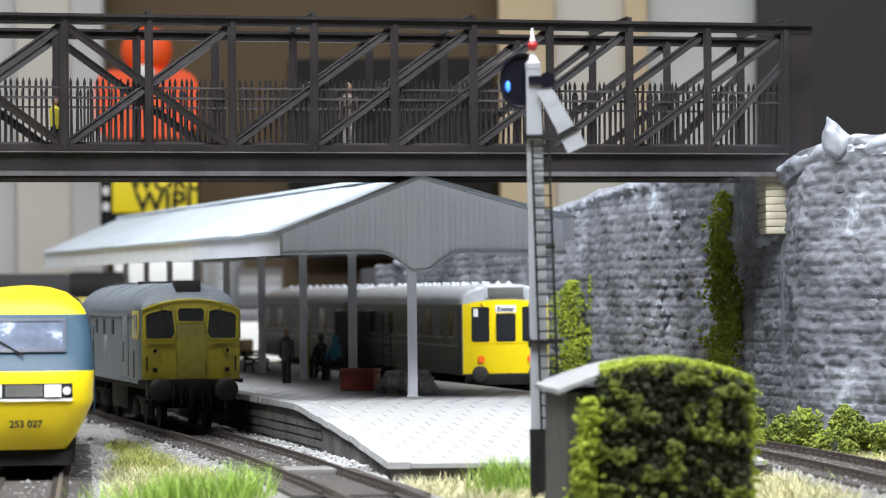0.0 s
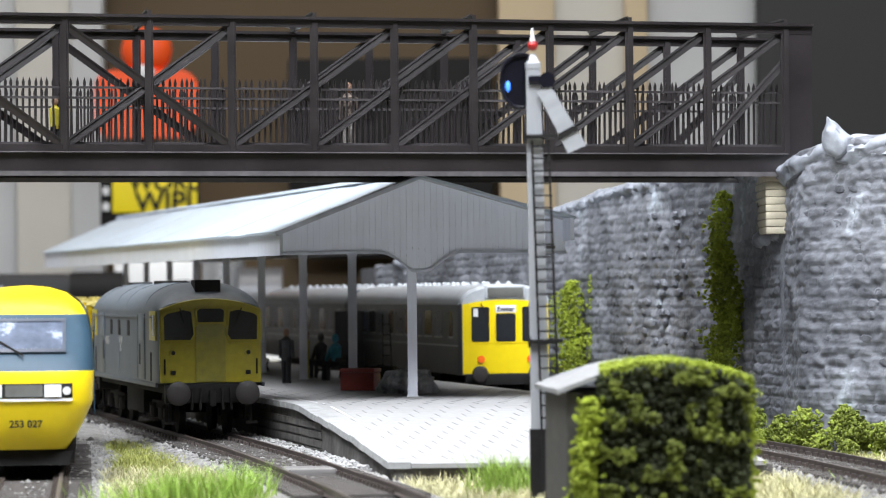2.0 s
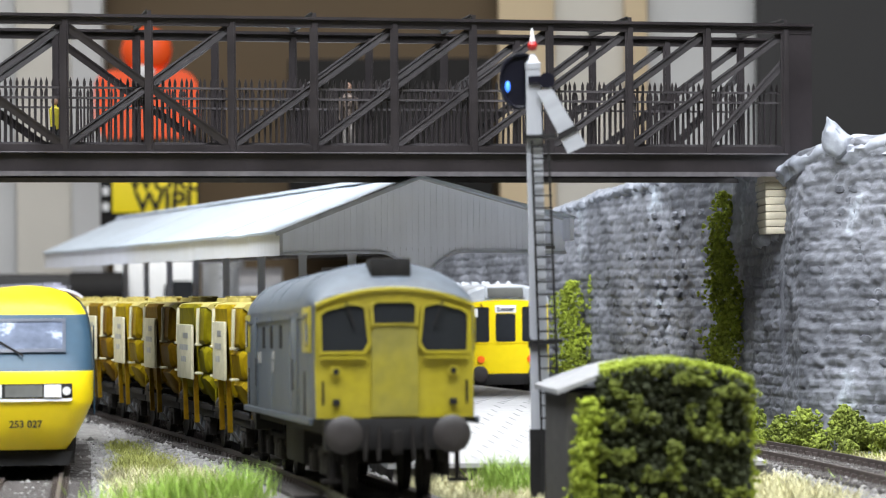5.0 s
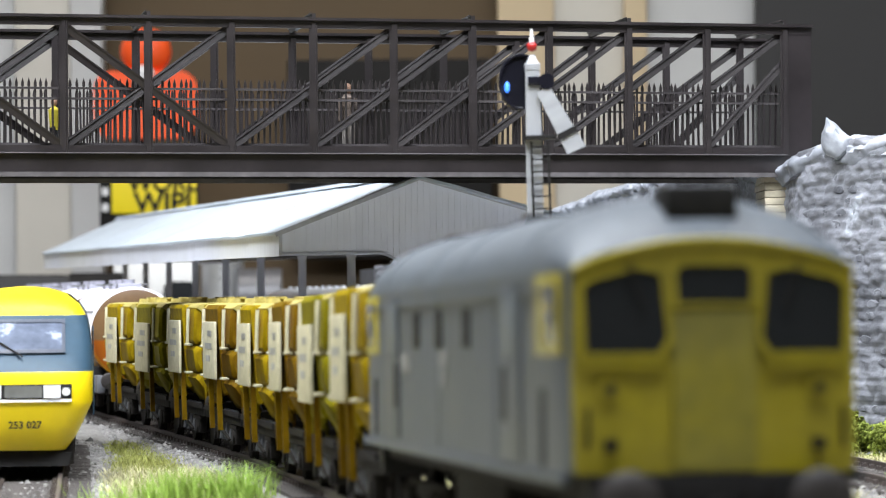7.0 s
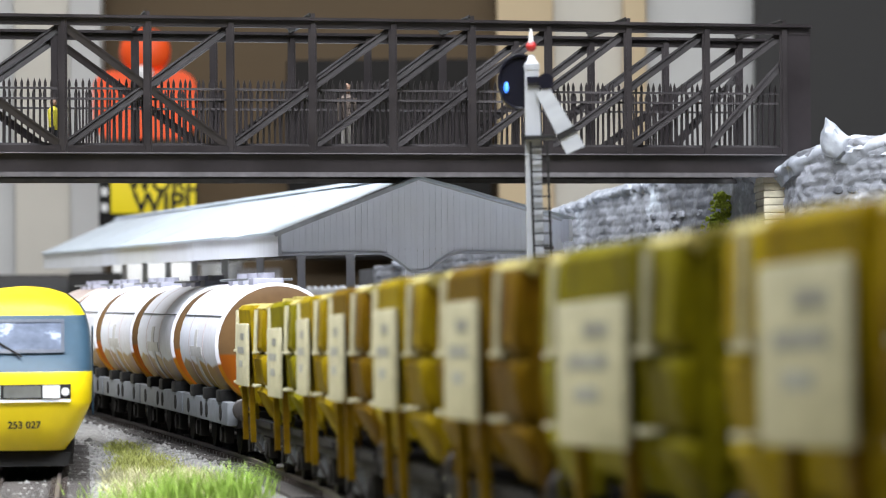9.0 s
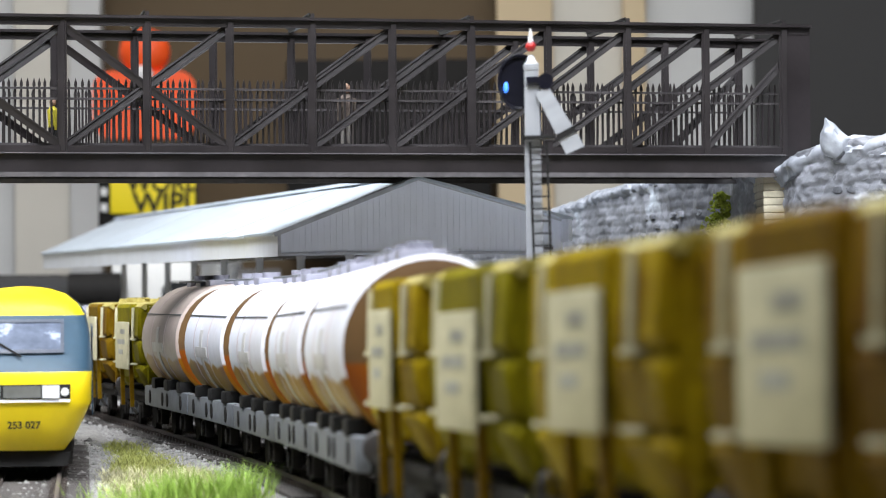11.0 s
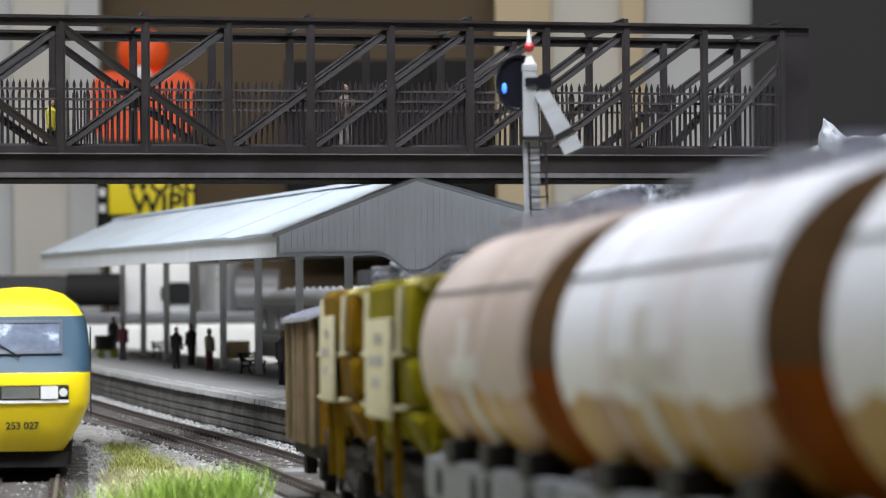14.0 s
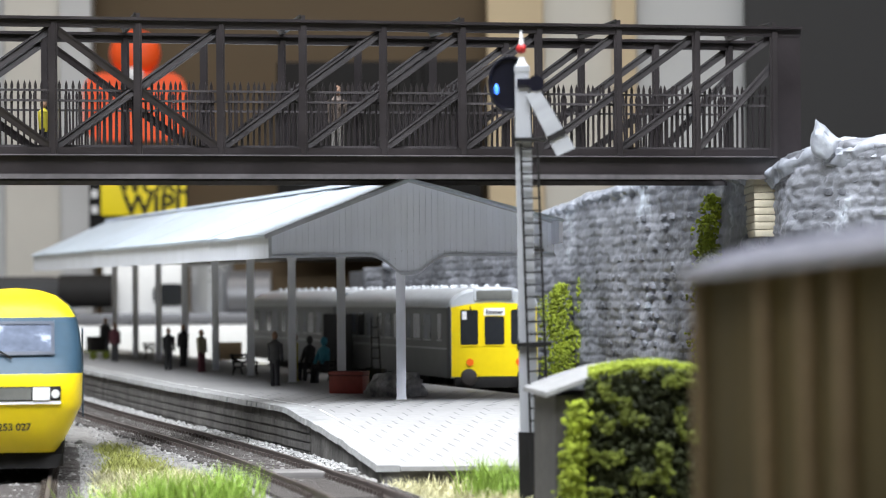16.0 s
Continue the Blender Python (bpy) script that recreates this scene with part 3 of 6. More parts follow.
# board crossing over the running line
crossing = thing("board_crossing", mm(line_x(905), 905, 0, 0, 0, 10), "weathered grey timber crossing between the rails", "crossing")
for i in range(4):
    bm = B()
    box(bm, -6.6, 6.6, -9 + i * 4.6, -4.9 + i * 4.6, -2.2, -0.4, 0.25)
    part("plank", bm, M_greywood, crossing, at=mm(0, 0, 0, 0, 0, random.uniform(-2, 2)))

# ---- grass ----
def grass(name, boxes, n, hmin, hmax, mat, label, zone=None, lean=0.35, width=0.35):
    pts = []
    while len(pts) < n:
        x0, x1, y0, y1 = boxes[len(pts) % len(boxes)]
        x, y = RNG.uniform(x0, x1), RNG.uniform(y0, y1)
        if zone and not zone(x, y):
            continue
        pts.append((x, y, ground_z(x, y) - 0.5))
    return tagged(new(name, blades(name, pts, RNG.uniform(hmin, hmax, n), mat, lean, width)), label, "grass", kind="stuff")


def clear(x, y):
    if abs(x - line_x(y)) < 18 or abs(x - siding_x(y)) < 19 or abs(x - dmu_x(y)) < 20:
        return False
    return not (y > 897 and line_x(y) + 16 < x < dmu_x(y) - 20)


def tuft(name, x, y, r, n, h, mat, label):
    pts = [(x + RNG.normal(0, r), y + RNG.normal(0, r * 0.6), ground_z(x, y) - 0.5) for _ in range(n)]
    return tagged(new(name, blades(name, pts, RNG.uniform(h * 0.5, h, n), mat, 0.3, 0.22)), label, "grass", "grass tufts", "stuff")


grass("dry_grass", [(-100, 140, 770, 910), (-95, -30, 780, 960), (-10, 60, 770, 900), (60, 160, 800, 1000)], 15000, 2.0, 5.0, M_straw, "short pale straw-coloured static grass", clear, 0.5, 0.24)
grass("low_grass", [(-100, -25, 790, 1130), (-95, -40, 800, 1000), (-115, -45, 950, 1180), (100, 170, 850, 1050)], 13000, 1.2, 3.0, M_olivegrass, "short yellow-green grass between the tracks", clear, 0.5, 0.22)
for x, y, r, n, h, lab in ((-62, 800, 5.0, 520, 12, "tall fresh green grass tuft beside the track"), (-49, 805, 3.6, 400, 13, "fresh green grass tuft beside the track"),
                           (-75, 803, 5, 120, 9, "sparse green grass tuft near the siding"), (15.5, 835, 4.2, 480, 13, "tall green grass tuft at the signal foot"),
                           (58, 655, 6, 260, 11, "green grass tuft before the hut"), (128, 860, 14, 120, 6, "thin pale green grass beside the bay line")):
    tuft("grass_tuft", x, y, r, n, h, M_grass, lab)

# ---- platform ----
def plat_z(d):
    return 11.0 if d > 1070 else max(0.6, 11.0 - (1070 - d) * 10.2 / 168)


def plat_edges(d):
    a, b = line_x(d) + 21, dmu_x(d) - 20
    return a, max(b, a + 12)


platform = thing("platform", mm(0, 0, 0), "pale grey paved island platform ramping down at its end", "platform", kind="structure")
bm = B()
loft(bm, [[(a + 1.5, d, -5), (a + 1.5, d, plat_z(d) - 1.2), (b - 1.5, d, plat_z(d) - 1.2), (b - 1.5, d, -5)] for d in np.linspace(903, 2350, 90) for a, b in [plat_edges(d)]])
part("platform_wall", bm, M_platwall, platform, "dark stone platform face")
for j in range(4):
    bm = B()
    loft(bm, [[(a + 1.0, d, z0), (a + 1.0, d, z0 + 2.1), (a + 2, d, z0 + 2.1), (a + 2, d, z0)] for d in np.linspace(1030, 2300, 60) for a, b in [plat_edges(d)] for z0 in [-3.6 + 2.7 * j + 0.25 * noise.noise(Vector((d / 25, j, 0)))]])
    part("stone_course", bm, M_platwall, platform)
bm = B()
loft(bm, [[(a + 6, d, plat_z(d) - 1.2), (a + 6, d, plat_z(d)), (b - 4, d, plat_z(d)), (b - 4, d, plat_z(d) - 1.2)] for d in np.linspace(900, 2350, 120) for a, b in [plat_edges(d)]])
part("surface", bm, M_plat, platform)
d = 902.0
while d < 2200:
    step = 9 + random.uniform(-1, 1)
    bm = B()
    a, _ = plat_edges(d)
    a2, _ = plat_edges(d + step - 0.35)
    j = random.uniform(-0.5, 0.3)
    z, z2 = plat_z(d), plat_z(d + step)
    loft(bm, [[(a + j, d, z - 1.6), (a + j + 0.3, d, z + 0.15), (a + 6.1, d, z + 0.12), (a + 6.1, d, z - 1.6)], [(a2 + j, d + step - 0.35, z2 - 1.6), (a2 + j + 0.3, d + step - 0.35, z2 + 0.15), (a2 + 6.1, d + step - 0.35, z2 + 0.12), (a2 + 6.1, d + step - 0.35, z2 - 1.6)]])
    part("edge_slab", bm, M_slab, platform, smooth=0)
    d += step
d = 960.0
while d < 2200:
    step = random.uniform(25, 70)
    bm = B()
    loft(bm, [[(plat_edges(q)[0] + 9.6 + w, q, plat_z(q) + z) for w, z in ((0, -0.1), (0, 0.06), (0.55, 0.06), (0.55, -0.1))] for q in np.linspace(d, d + step, 4)])
    part("white_line", bm, M_white, platform, "worn white edge line", smooth=0)
    d += step + random.uniform(3, 14)
# short scored joints between the paving slabs
jm = B()
box(jm, -0.14, 0.14, -4.2, 4.2, 0, 0.1)
JOINT = mesh_of("paving_joint", jm, M_joint, 0)
n = 0
for r in range(34):
    d = 915 + r * 13.0
    a, b = plat_edges(d)
    x = a + 9 + (r % 2) * 4.0
    while x < b - 6 and n < 300:
        ob = new("paving_joint", JOINT)
        ob.parent = platform
        ob.matrix_basis = mm(x, d, plat_z(d) - 0.03, math.degrees(math.atan2(10.2, 168)) if d < 1070 else 0, 0, 11)
        x += 8.0
        n += 1

# ---- canopy ----
AX = -0.193


def ax(d, off=0.0):
    return -8 + AX * (d - 1120) + off


def cz(d):
    k = (d - 1118) / 1030
    return 84 + 9.7 * k, 66 + 7 * k, 70 + 5 * k


canopy = thing("canopy", mm(0, 0, 0), "pale grey boarded platform canopy on a row of posts", "canopy")
NB = 13
for side in (-1, 1):
    for i in range(NB):
        d0, d1 = 1114 + 1035 * i / NB, 1114 + 1035 * (i + 1) / NB - 0.8
        bm = B()
        rr = []
        lift = random.uniform(0, 0.35)
        for d in np.linspace(d0, d1, 6):
            rz, el, er = cz(d)
            w = lambda k: 0.5 * noise.noise(Vector((d / 30, k * 3 + side * 9, 0)))
            o, e = (-47.5, el) if side < 0 else (50.5, er)
            sec = []
            for q in np.linspace(0, 1, 5):
                sec.append((ax(d, o * q), d, rz + (e - rz) * q + 0.4 + lift + w(q) - (0.6 * w(q + 5) if q == 1 else 0)))
            rr.append(sec + [(x, y, z - 0.9) for x, y, z in reversed(sec)])
        loft(bm, rr)
        part("roof_sheet", bm, M_roof, canopy)
bm = B()
loft(bm, [[(ax(d, -1.4), d, z + 0.2), (ax(d), d, z + 1.6), (ax(d, 1.4), d, z + 0.2)] for d in np.linspace(1113, 2148, 20) for z in [cz(d)[0] + 0.6]])
part("ridge_cap", bm, M_roof, canopy)
# boarded gable with an arched lower edge each side of the middle post
GY = 1117


def gable_low(x):
    u = abs(x) / 47
    if u < 0.06:
        return 53.2
    if u < 0.30:
        k = (u - 0.06) / 0.24
        return 53.2 + 6.3 * math.sin(k * math.pi / 2)
    return 59.5 - 0.6 * (u - 0.3)


def gable_high(x):
    return 84 - (84 - 66.4) * (-x) / 45.5 if x < 0 else 84 - (84 - 70.2) * x / 48.5


NG = 46
for i in range(NG):
    x0 = -45 + 93 * i / NG
    x1 = x0 + 93 / NG - 0.05
    bm = B()
    dy = random.uniform(0, 0.12)
    q = [(x0, gable_low(x0)), (x1, gable_low(x1)), (x1, gable_high(x1) - 0.3), (x0, gable_high(x0) - 0.3)]
    tl = 1.7 / 45
    loft(bm, [[(ax(GY) + x, GY + 0.193 * x + y + dy, z + x * tl * 0.0) for x, z in q] for y in (0, 1.2)])
    part("gable_board", bm, M_canopy, canopy, smooth=0)
bm = B()
for s0 in (-1, 1):
    e = -47 if s0 < 0 else 50
    beam(bm, (ax(GY), GY - 0.6, 84.1), (ax(GY) + e, GY - 0.6 + 0.193 * e, gable_high(e) - 0.2), 1.6, 1.4)
part("bargeboard", bm, M_canopyedge, canopy)
bm = B()
xs = np.linspace(-45.5, 48.5, 60)
loft(bm, [[(ax(GY) + x, GY + 0.193 * x + y, gable_low(x) + z) for y, z in ((-0.5, -0.5), (-0.5, 0.5), (1.5, 0.5), (1.5, -0.5))] for x in xs])
part("arch_trim", bm, M_canopyedge, canopy)
for side in (-1, 1):
    o = -46 if side < 0 else 49
    for i in range(NB):
        d0, d1 = 1115 + 1033 * i / NB, 1115 + 1033 * (i + 1) / NB - 0.5
        bm = B()
        rr = []
        for d in np.linspace(d0, d1, 5):
            e = cz(d)[1 if side < 0 else 2]
            low = 7.2 + 0.5 * noise.noise(Vector((d / 40, 3, 0))) + 2.2 * (d - 1115) / 1033
            rr.append([(ax(d, o), d, e + 0.2), (ax(d, o + 1.2), d, e + 0.2), (ax(d, o + 1.2), d, e - low), (ax(d, o), d, e - low)])
        loft(bm, rr)
        part("fascia_board", bm, M_canopy, canopy)
bm = B()
box(bm, ax(GY) - 45.9, ax(GY) - 44.9, GY - 9.4, GY - 8.2, 58.6, 66.2)
part("corner_trim", bm, M_canopyedge, canopy)
# One flat ceiling sheet, coloured far darker than gable and fascia.
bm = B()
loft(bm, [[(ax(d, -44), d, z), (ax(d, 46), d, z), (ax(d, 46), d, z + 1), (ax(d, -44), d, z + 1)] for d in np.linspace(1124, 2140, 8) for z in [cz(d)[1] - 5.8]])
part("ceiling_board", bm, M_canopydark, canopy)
for i in range(9):
    d = 1133 + 120 * i
    top = cz(d)[1] - 5.5
    bm = B()
    loft(bm, [[(x * w, y * w, z) for x, y in ((-1, -1), (1, -1), (1, 1), (-1, 1))] for z, w in ((10.8, 1.9), (11.6, 1.9), (12.2, 1.6), (top - 2, 1.55), (top - 1.5, 1.8), (top, 1.9))])
    pst = part("post", bm, M_post, canopy, at=mm(ax(d), d))
    bm = B()
    box(bm, -3.2, 3.2, -3, 3, 10.9, 11.4, 0.2)
    part("footing", bm, M_slab, pst)

# ---- footbridge ----
bridge = thing("footbridge", mm(0, 0, 0), "dark brown lattice footbridge with picket fences", "bridge")
BA, BX0, BD0 = math.atan2(65, 228.5), -116.0, 1040.0
BC, BS = math.cos(BA), math.sin(BA)


def bp(u, w, z):
    """Point u millimetres along the bridge from its second post, w behind its front, at the height z."""
    return (BX0 + u * BC - w * BS, BD0 + u * BS + w * BC, z)


PU = [26.35 * i + o for i, o in zip(range(-4, 10), (0, 0, 0, 0, 0.2, 0.2, 0, 0, -0.3, -0.7, -1.6, -1.1, -0.7, -0.2))]
ZT, ZB, ZL = 131.0, 92.0, 84.0
END = PU[-1] + 9.5
for w, du in ((0, 0.0), (60, 7.5)):
    PV = [q + du for q in PU]
    truss = new("truss")
    truss.parent = bridge
    bm = B()
    beam(bm, bp(-130, w, ZT + 1.2), bp((END + du), w, ZT + 1.2), 4.4, 0.9)
    beam(bm, bp(-130, w, ZT - 0.4), bp((END + du), w, ZT - 0.4), 1.6, 2.4)
    part("top_chord", bm, M_brown, truss)
    bm = B()
    beam(bm, bp(-130, w, ZB - 0.6), bp((END + du) - 9.5, w, ZB - 0.6), 1.4, 2.2)
    beam(bm, bp(-130, w - 0.6, ZB - 1.9), bp((END + du) - 9.5, w - 0.6, ZB - 1.9), 3.4, 0.6)
    part("bottom_chord", bm, M_brown, truss)
    bm = B()
    beam(bm, bp(-130, w, 87.2), bp((END + du) - 7, w, 87.2), 1.6, 7.0)
    beam(bm, bp(-130, w, 83.7), bp((END + du) - 7, w, 83.7), 4.6, 0.7)
    part("girder", bm, M_brown, truss)
    # Thin grey bars paint the lit edges of flange and chord.
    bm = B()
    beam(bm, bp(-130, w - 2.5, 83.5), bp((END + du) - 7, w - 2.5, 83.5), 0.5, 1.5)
    part("flange_edge", bm, M_brownlit, truss, "lower flange edge with its highlight painted grey")
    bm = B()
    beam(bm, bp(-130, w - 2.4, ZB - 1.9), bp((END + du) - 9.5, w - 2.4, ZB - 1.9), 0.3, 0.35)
    part("chord_edge", bm, M_brownlit, truss, "chord edge with its highlight painted grey")
    for u in PV:
        bm = B()
        beam(bm, bp(u, w - 0.4, ZB - 2), bp(u, w - 0.4, ZT), 1.0, 2.6)
        beam(bm, bp(u, w - 1.0, ZB - 2), bp(u, w - 1.0, ZT), 0.8, 1.2)
        part("upright", bm, M_brown, truss)
    for i in range(1, 13):
        spans = []
        if i in (2, 4) and i + 2 <= 13 and i < 5:
            spans = [(PV[i], ZB, PV[i + 2], ZT - 1.5), (PV[i], ZT - 1.5, PV[i + 2], ZB)]
        elif 6 <= i <= 11:
            spans = [(PV[i], ZB, PV[i + 2], ZT - 1.5)]
        elif i == 12:
            spans = [(PV[i], ZB, PV[i + 1], ZB + 28)]
        for a, za, b, zb in spans:
            bm = B()
            s0 = 1.1 if za < zb else 0.2
            beam(bm, bp(a, w + s0, za), bp(b, w + s0, zb), 0.7, 2.6)
            beam(bm, bp(a, w + s0 - 0.5, za + 1.1), bp(b, w + s0 - 0.5, zb + 1.1), 0.6, 0.4)
            part("diagonal", bm, M_brown, truss)
    if w == 0:
        bm = B()
        beam(bm, bp(PV[-1] + 0.8, w, 110.5), bp((END + du) - 0.2, w, 110.5), 1.2, 41)
        part("end_plate", bm, M_brown, truss)
    fence = new("fence")
    fence.parent = bridge
    fw = w + (3.2 if w == 0 else -3.2)
    pk = B()
    q = [(-0.3, 0), (0.3, 0), (0.3, 19.2), (0.45, 19.6), (0.42, 20.5), (0, 22.0), (-0.42, 20.5), (-0.45, 19.6), (-0.3, 19.2)]
    panel(pk, q, -0.3, 0.3)
    pm = mesh_of("picket", pk, M_brown, 0)
    u = -128.0 + (0.9 if w else 0)
    while u < PV[-1] - 1:
        ob = new("picket", pm)
        ob.parent = fence
        p = bp(u, fw, ZB - 0.6)
        ob.matrix_basis = mm(p[0], p[1], p[2], random.uniform(-1.2, 1.2), random.uniform(-1.2, 1.2), math.degrees(BA))
        u += 1.9
    # Rails coloured paler than the pickets, as if catching the light.
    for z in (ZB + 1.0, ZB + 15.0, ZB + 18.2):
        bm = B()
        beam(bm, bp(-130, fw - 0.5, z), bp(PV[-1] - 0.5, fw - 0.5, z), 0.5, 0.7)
        part("rail", bm, M_raillit, fence)
bm = B()
beam(bm, bp(-130, 30, 90.2), bp(END - 8, 30, 90.2), 58, 1.0)
part("deck", bm, M_brown, bridge)
for i in range(1, 14, 2):
    bm = B()
    beam(bm, bp(PU[i], -1.4, ZT + 2.2), bp(PU[i] + 7.5, 61.4, ZT + 2.2), 1.6, 1.2)
    beam(bm, bp(PU[i] - 0.9, -1.2, ZT + 3.0), bp(PU[i] + 6.6, 61.2, ZT + 3.0), 0.5, 0.5)
    part("cross_tie", bm, M_brown, bridge)
pad = thing("bearing_pad", mm(0, 0, 0), "ribbed cream bearing block under the bridge end", "block")
for j in range(8):
    bm = B()
    p = bp(PU[-1] - 6.6, 2, 0)
    sh = 0.35 * (7 - j) / 7
    box(bm, p[0] + sh, p[0] + 13, p[1] - 1, p[1] + 40, 64.2 + 2.42 * j, 66.5 + 2.42 * j, 0.4)
    part("rib", bm, M_pad, pad)

# ---- dolls: plain small figures ----
def figure(x, y, z, h, coat, legs, label, seat=False, rz=0):
    bm = B()
    k = h / 23.0
    if seat:
        loft(bm, [[(math.cos(a) * w, math.sin(a) * w * 0.7, zz) for a in np.linspace(0, 6.283, 9)[:-1]] for zz, w in ((6, 3), (10, 3.2), (15, 3.4), (16.5, 1.2))])
        ball(bm, 0, 0, 18.6, 1.7, 1.8, 2.1)
        for s0 in (-1.5, 1.5):
            rod(bm, (s0, 0, 7), (s0, -6, 7.2), 1.4)
            rod(bm, (s0, -6, 7.2), (s0, -6.5, 0.3), 1.1)
            rod(bm, (s0 * 2, 0, 14.5), (s0 * 1.6, -4, 9), 0.9)
    else:
        for s0 in (-1.3, 1.3):
            rod(bm, (s0, -0.3 * s0, 0), (s0 * 0.9, 0, 11), 1.1, 1.5)
            rod(bm, (s0 * 2.4, 0, 18), (s0 * 2.7, -0.8, 10.5), 0.95, 0.8)
            ball(bm, s0, -1.0, 0.5, 1.0, 1.8, 0.6, 1)
        loft(bm, [[(math.cos(a) * w, math.sin(a) * w * 0.62, zz) for a in np.linspace(0, 6.283, 11)[:-1]] for zz, w in ((9.5, 2.5), (11, 2.7), (14, 2.5), (18, 3.1), (19.2, 1.6), (19.8, 0.9))])
        ball(bm, 0, -0.1, 21.2, 1.45, 1.6, 1.9)
    for v in bm.verts:
        v.co *= k
    lim = (10 if not seat else 9) * k
    for f in bm.faces:
        f.material_index = 0 if f.calc_center_median().z > lim else 1
        if f.calc_center_median().z > 19.6 * k and not seat:
            f.material_index = 2
    for v in bm.verts:
        v.co.x *= 0.84
    return solid("doll", bm, [coat, legs, M_skin], label, "doll", "model figures", at=mm(x, y, z, 0, 0, rz))


M_skin = vary("doll_face", (0.30, 0.17, 0.11), 0.6)
M_cloth = vary("black_cloth", (0.02, 0.02, 0.024), 0.8)
M_greycloth = vary("grey_cloth", (0.06, 0.06, 0.065), 0.8)
M_maroon = vary("maroon_cloth", (0.12, 0.03, 0.045), 0.8)
M_teal = vary("teal_cloth", (0.04, 0.22, 0.30), 0.8)
M_creamcloth = vary("cream_cloth", (0.50, 0.46, 0.33), 0.8)
M_khaki = vary("camouflage_cloth", (0.20, 0.155, 0.13), 0.8, spots=0.7, size=300)
M_yellowcloth = vary("yellow_cloth", (0.50, 0.42, 0.03), 0.8)


def on_plat(x, y, z=11.0):
    """Place on the platform along the column x with its foot at the row y."""
    d = (46 - z) * 6000 / (y - 518)
    return (x - 784) * d / 6000, d


for x, y, h, c, l, lab, rz in ((317, 646, 22, M_cloth, M_cloth, "small standing doll in a black suit", 20), (343, 640, 23, M_cloth, M_cloth, "small standing doll in a long black coat", -30),
                               (375, 650, 21.5, M_creamcloth, M_maroon, "small standing doll in a cream blouse and dark skirt", 50), (222, 630, 23, M_maroon, M_greycloth, "small standing doll in a maroon coat", 0),
                               (206, 622, 25, M_cloth, M_greycloth, "small standing doll beside a green barrow", 0), (505, 676, 23, M_greycloth, M_cloth, "small doll in dark grey carrying a bag", 160),
                               (540, 668, 21, M_yellowcloth, M_yellowcloth, "small doll in a yellow coat", 90)):
    px, pd = on_plat(x, y)
    figure(px, pd, 11.05, h * 0.93, c, l, lab, rz=rz)
px, pd = on_plat(592, 672)
figure(px, pd, 11.0, 21, M_teal, M_cloth, "small seated doll in a teal jersey", True, -40)
px, pd = on_plat(566, 668)
figure(px, pd + 4, 11.0, 21, M_greycloth, M_cloth, "small seated doll in grey", True, -30)
p = bp(92.5, 9, 0)
figure(p[0], p[1], 90.8, 22, M_khaki, M_oldwood, "small doll in camouflage clothes on the footbridge", rz=20)
p = bp(-0.5, 14, 0)
figure(p[0], p[1], 90.8, 17, M_yellowcloth, M_cloth, "small doll in a yellow jacket on the footbridge", rz=60)

# ---- platform furniture ----
def bench(x, d, rz, label):
    t = thing("bench", mm(x, d, 11.05, 0, 0, rz), label, "bench", "platform benches")
    for s0 in (-6, 6):
        bm = B()
        for a, b in (((s0, -2.6, 0), (s0, -1.6, 3.2)), ((s0, -1.6, 3.2), (s0, -3.0, 5.4)), ((s0, 2.6, 0), (s0, 1.8, 3.4)), ((s0, -2.4, 5.4), (s0, 2.4, 6.4)), ((s0, 1.8, 3.2), (s0, 3.2, 9.5)), ((s0, -1.8, 3.2), (s0, 2, 3.2))):
            rod(bm, a, b, 0.5, n=6)
        part("end_frame", bm, M_black, t)
    for j in range(4):
        bm = B()
        box(bm, -7.5, 7.5, -2.2 + 1.15 * j, -1.3 + 1.15 * j, 3.4, 3.9)
        part("slat", bm, M_sleeper, t)
    for j in range(3):
        bm = B()
        box(bm, -7.5, 7.5, 2.2 + 0.35 * j, 2.7 + 0.35 * j, 5.2 + 1.5 * j, 6.2 + 1.5 * j)
        part("back_slat", bm, M_sleeper, t)


for x, y, rz in ((452, 655, 60), (293, 626, 60), (585, 668, -35)):
    px, pd = on_plat(x, y)
    bench(px, pd + (3 if x == 585 else 0), rz, "black cast-iron bench with dark slats on the platform")
px, pd = on_plat(636, 690)
trunk = thing("trunk", mm(px, pd, 11.05, 0, 0, -20), "dark red trunk standing on the platform", "trunk")
bm = B()
box(bm, -6.5, 6.5, -3.5, 3.5, 0, 6.4, 0.4)
part("chest", bm, M_trunk, trunk)
bm = B()
box(bm, -6.7, 6.7, -3.7, 3.7, 6.5, 8, 0.5)
part("lid", bm, M_trunk, trunk)
px, pd = on_plat(672, 680)
case = thing("suitcase", mm(px, pd + 6, 11.05, 0, 0, -20), "dark brown case beside the red trunk", "suitcase")
bm = B()
box(bm, -6, 6, -3, 3, 0, 7, 0.6)
part("shell", bm, M_frame, case)
bm = B()
rod(bm, (-1.6, 0, 7.2), (1.6, 0, 7.2), 0.4, n=6)
part("handle", bm, M_black, case)
px, pd = on_plat(718, 696)
bm = B()
ball(bm, 0, 0, 0, 9.6, 7, 9.2, 4)
for v in bm.verts:
    n0 = noise.noise(v.co * 0.35) * 2.0 + abs(noise.noise(v.co * 0.7)) * 2.6
    v.co += v.co.normalized() * n0
    v.co.z = max(0, v.co.z)
    if v.co.z > 7.6:
        v.co.z = 7.6 + 0.35 * (v.co.z - 7.6)
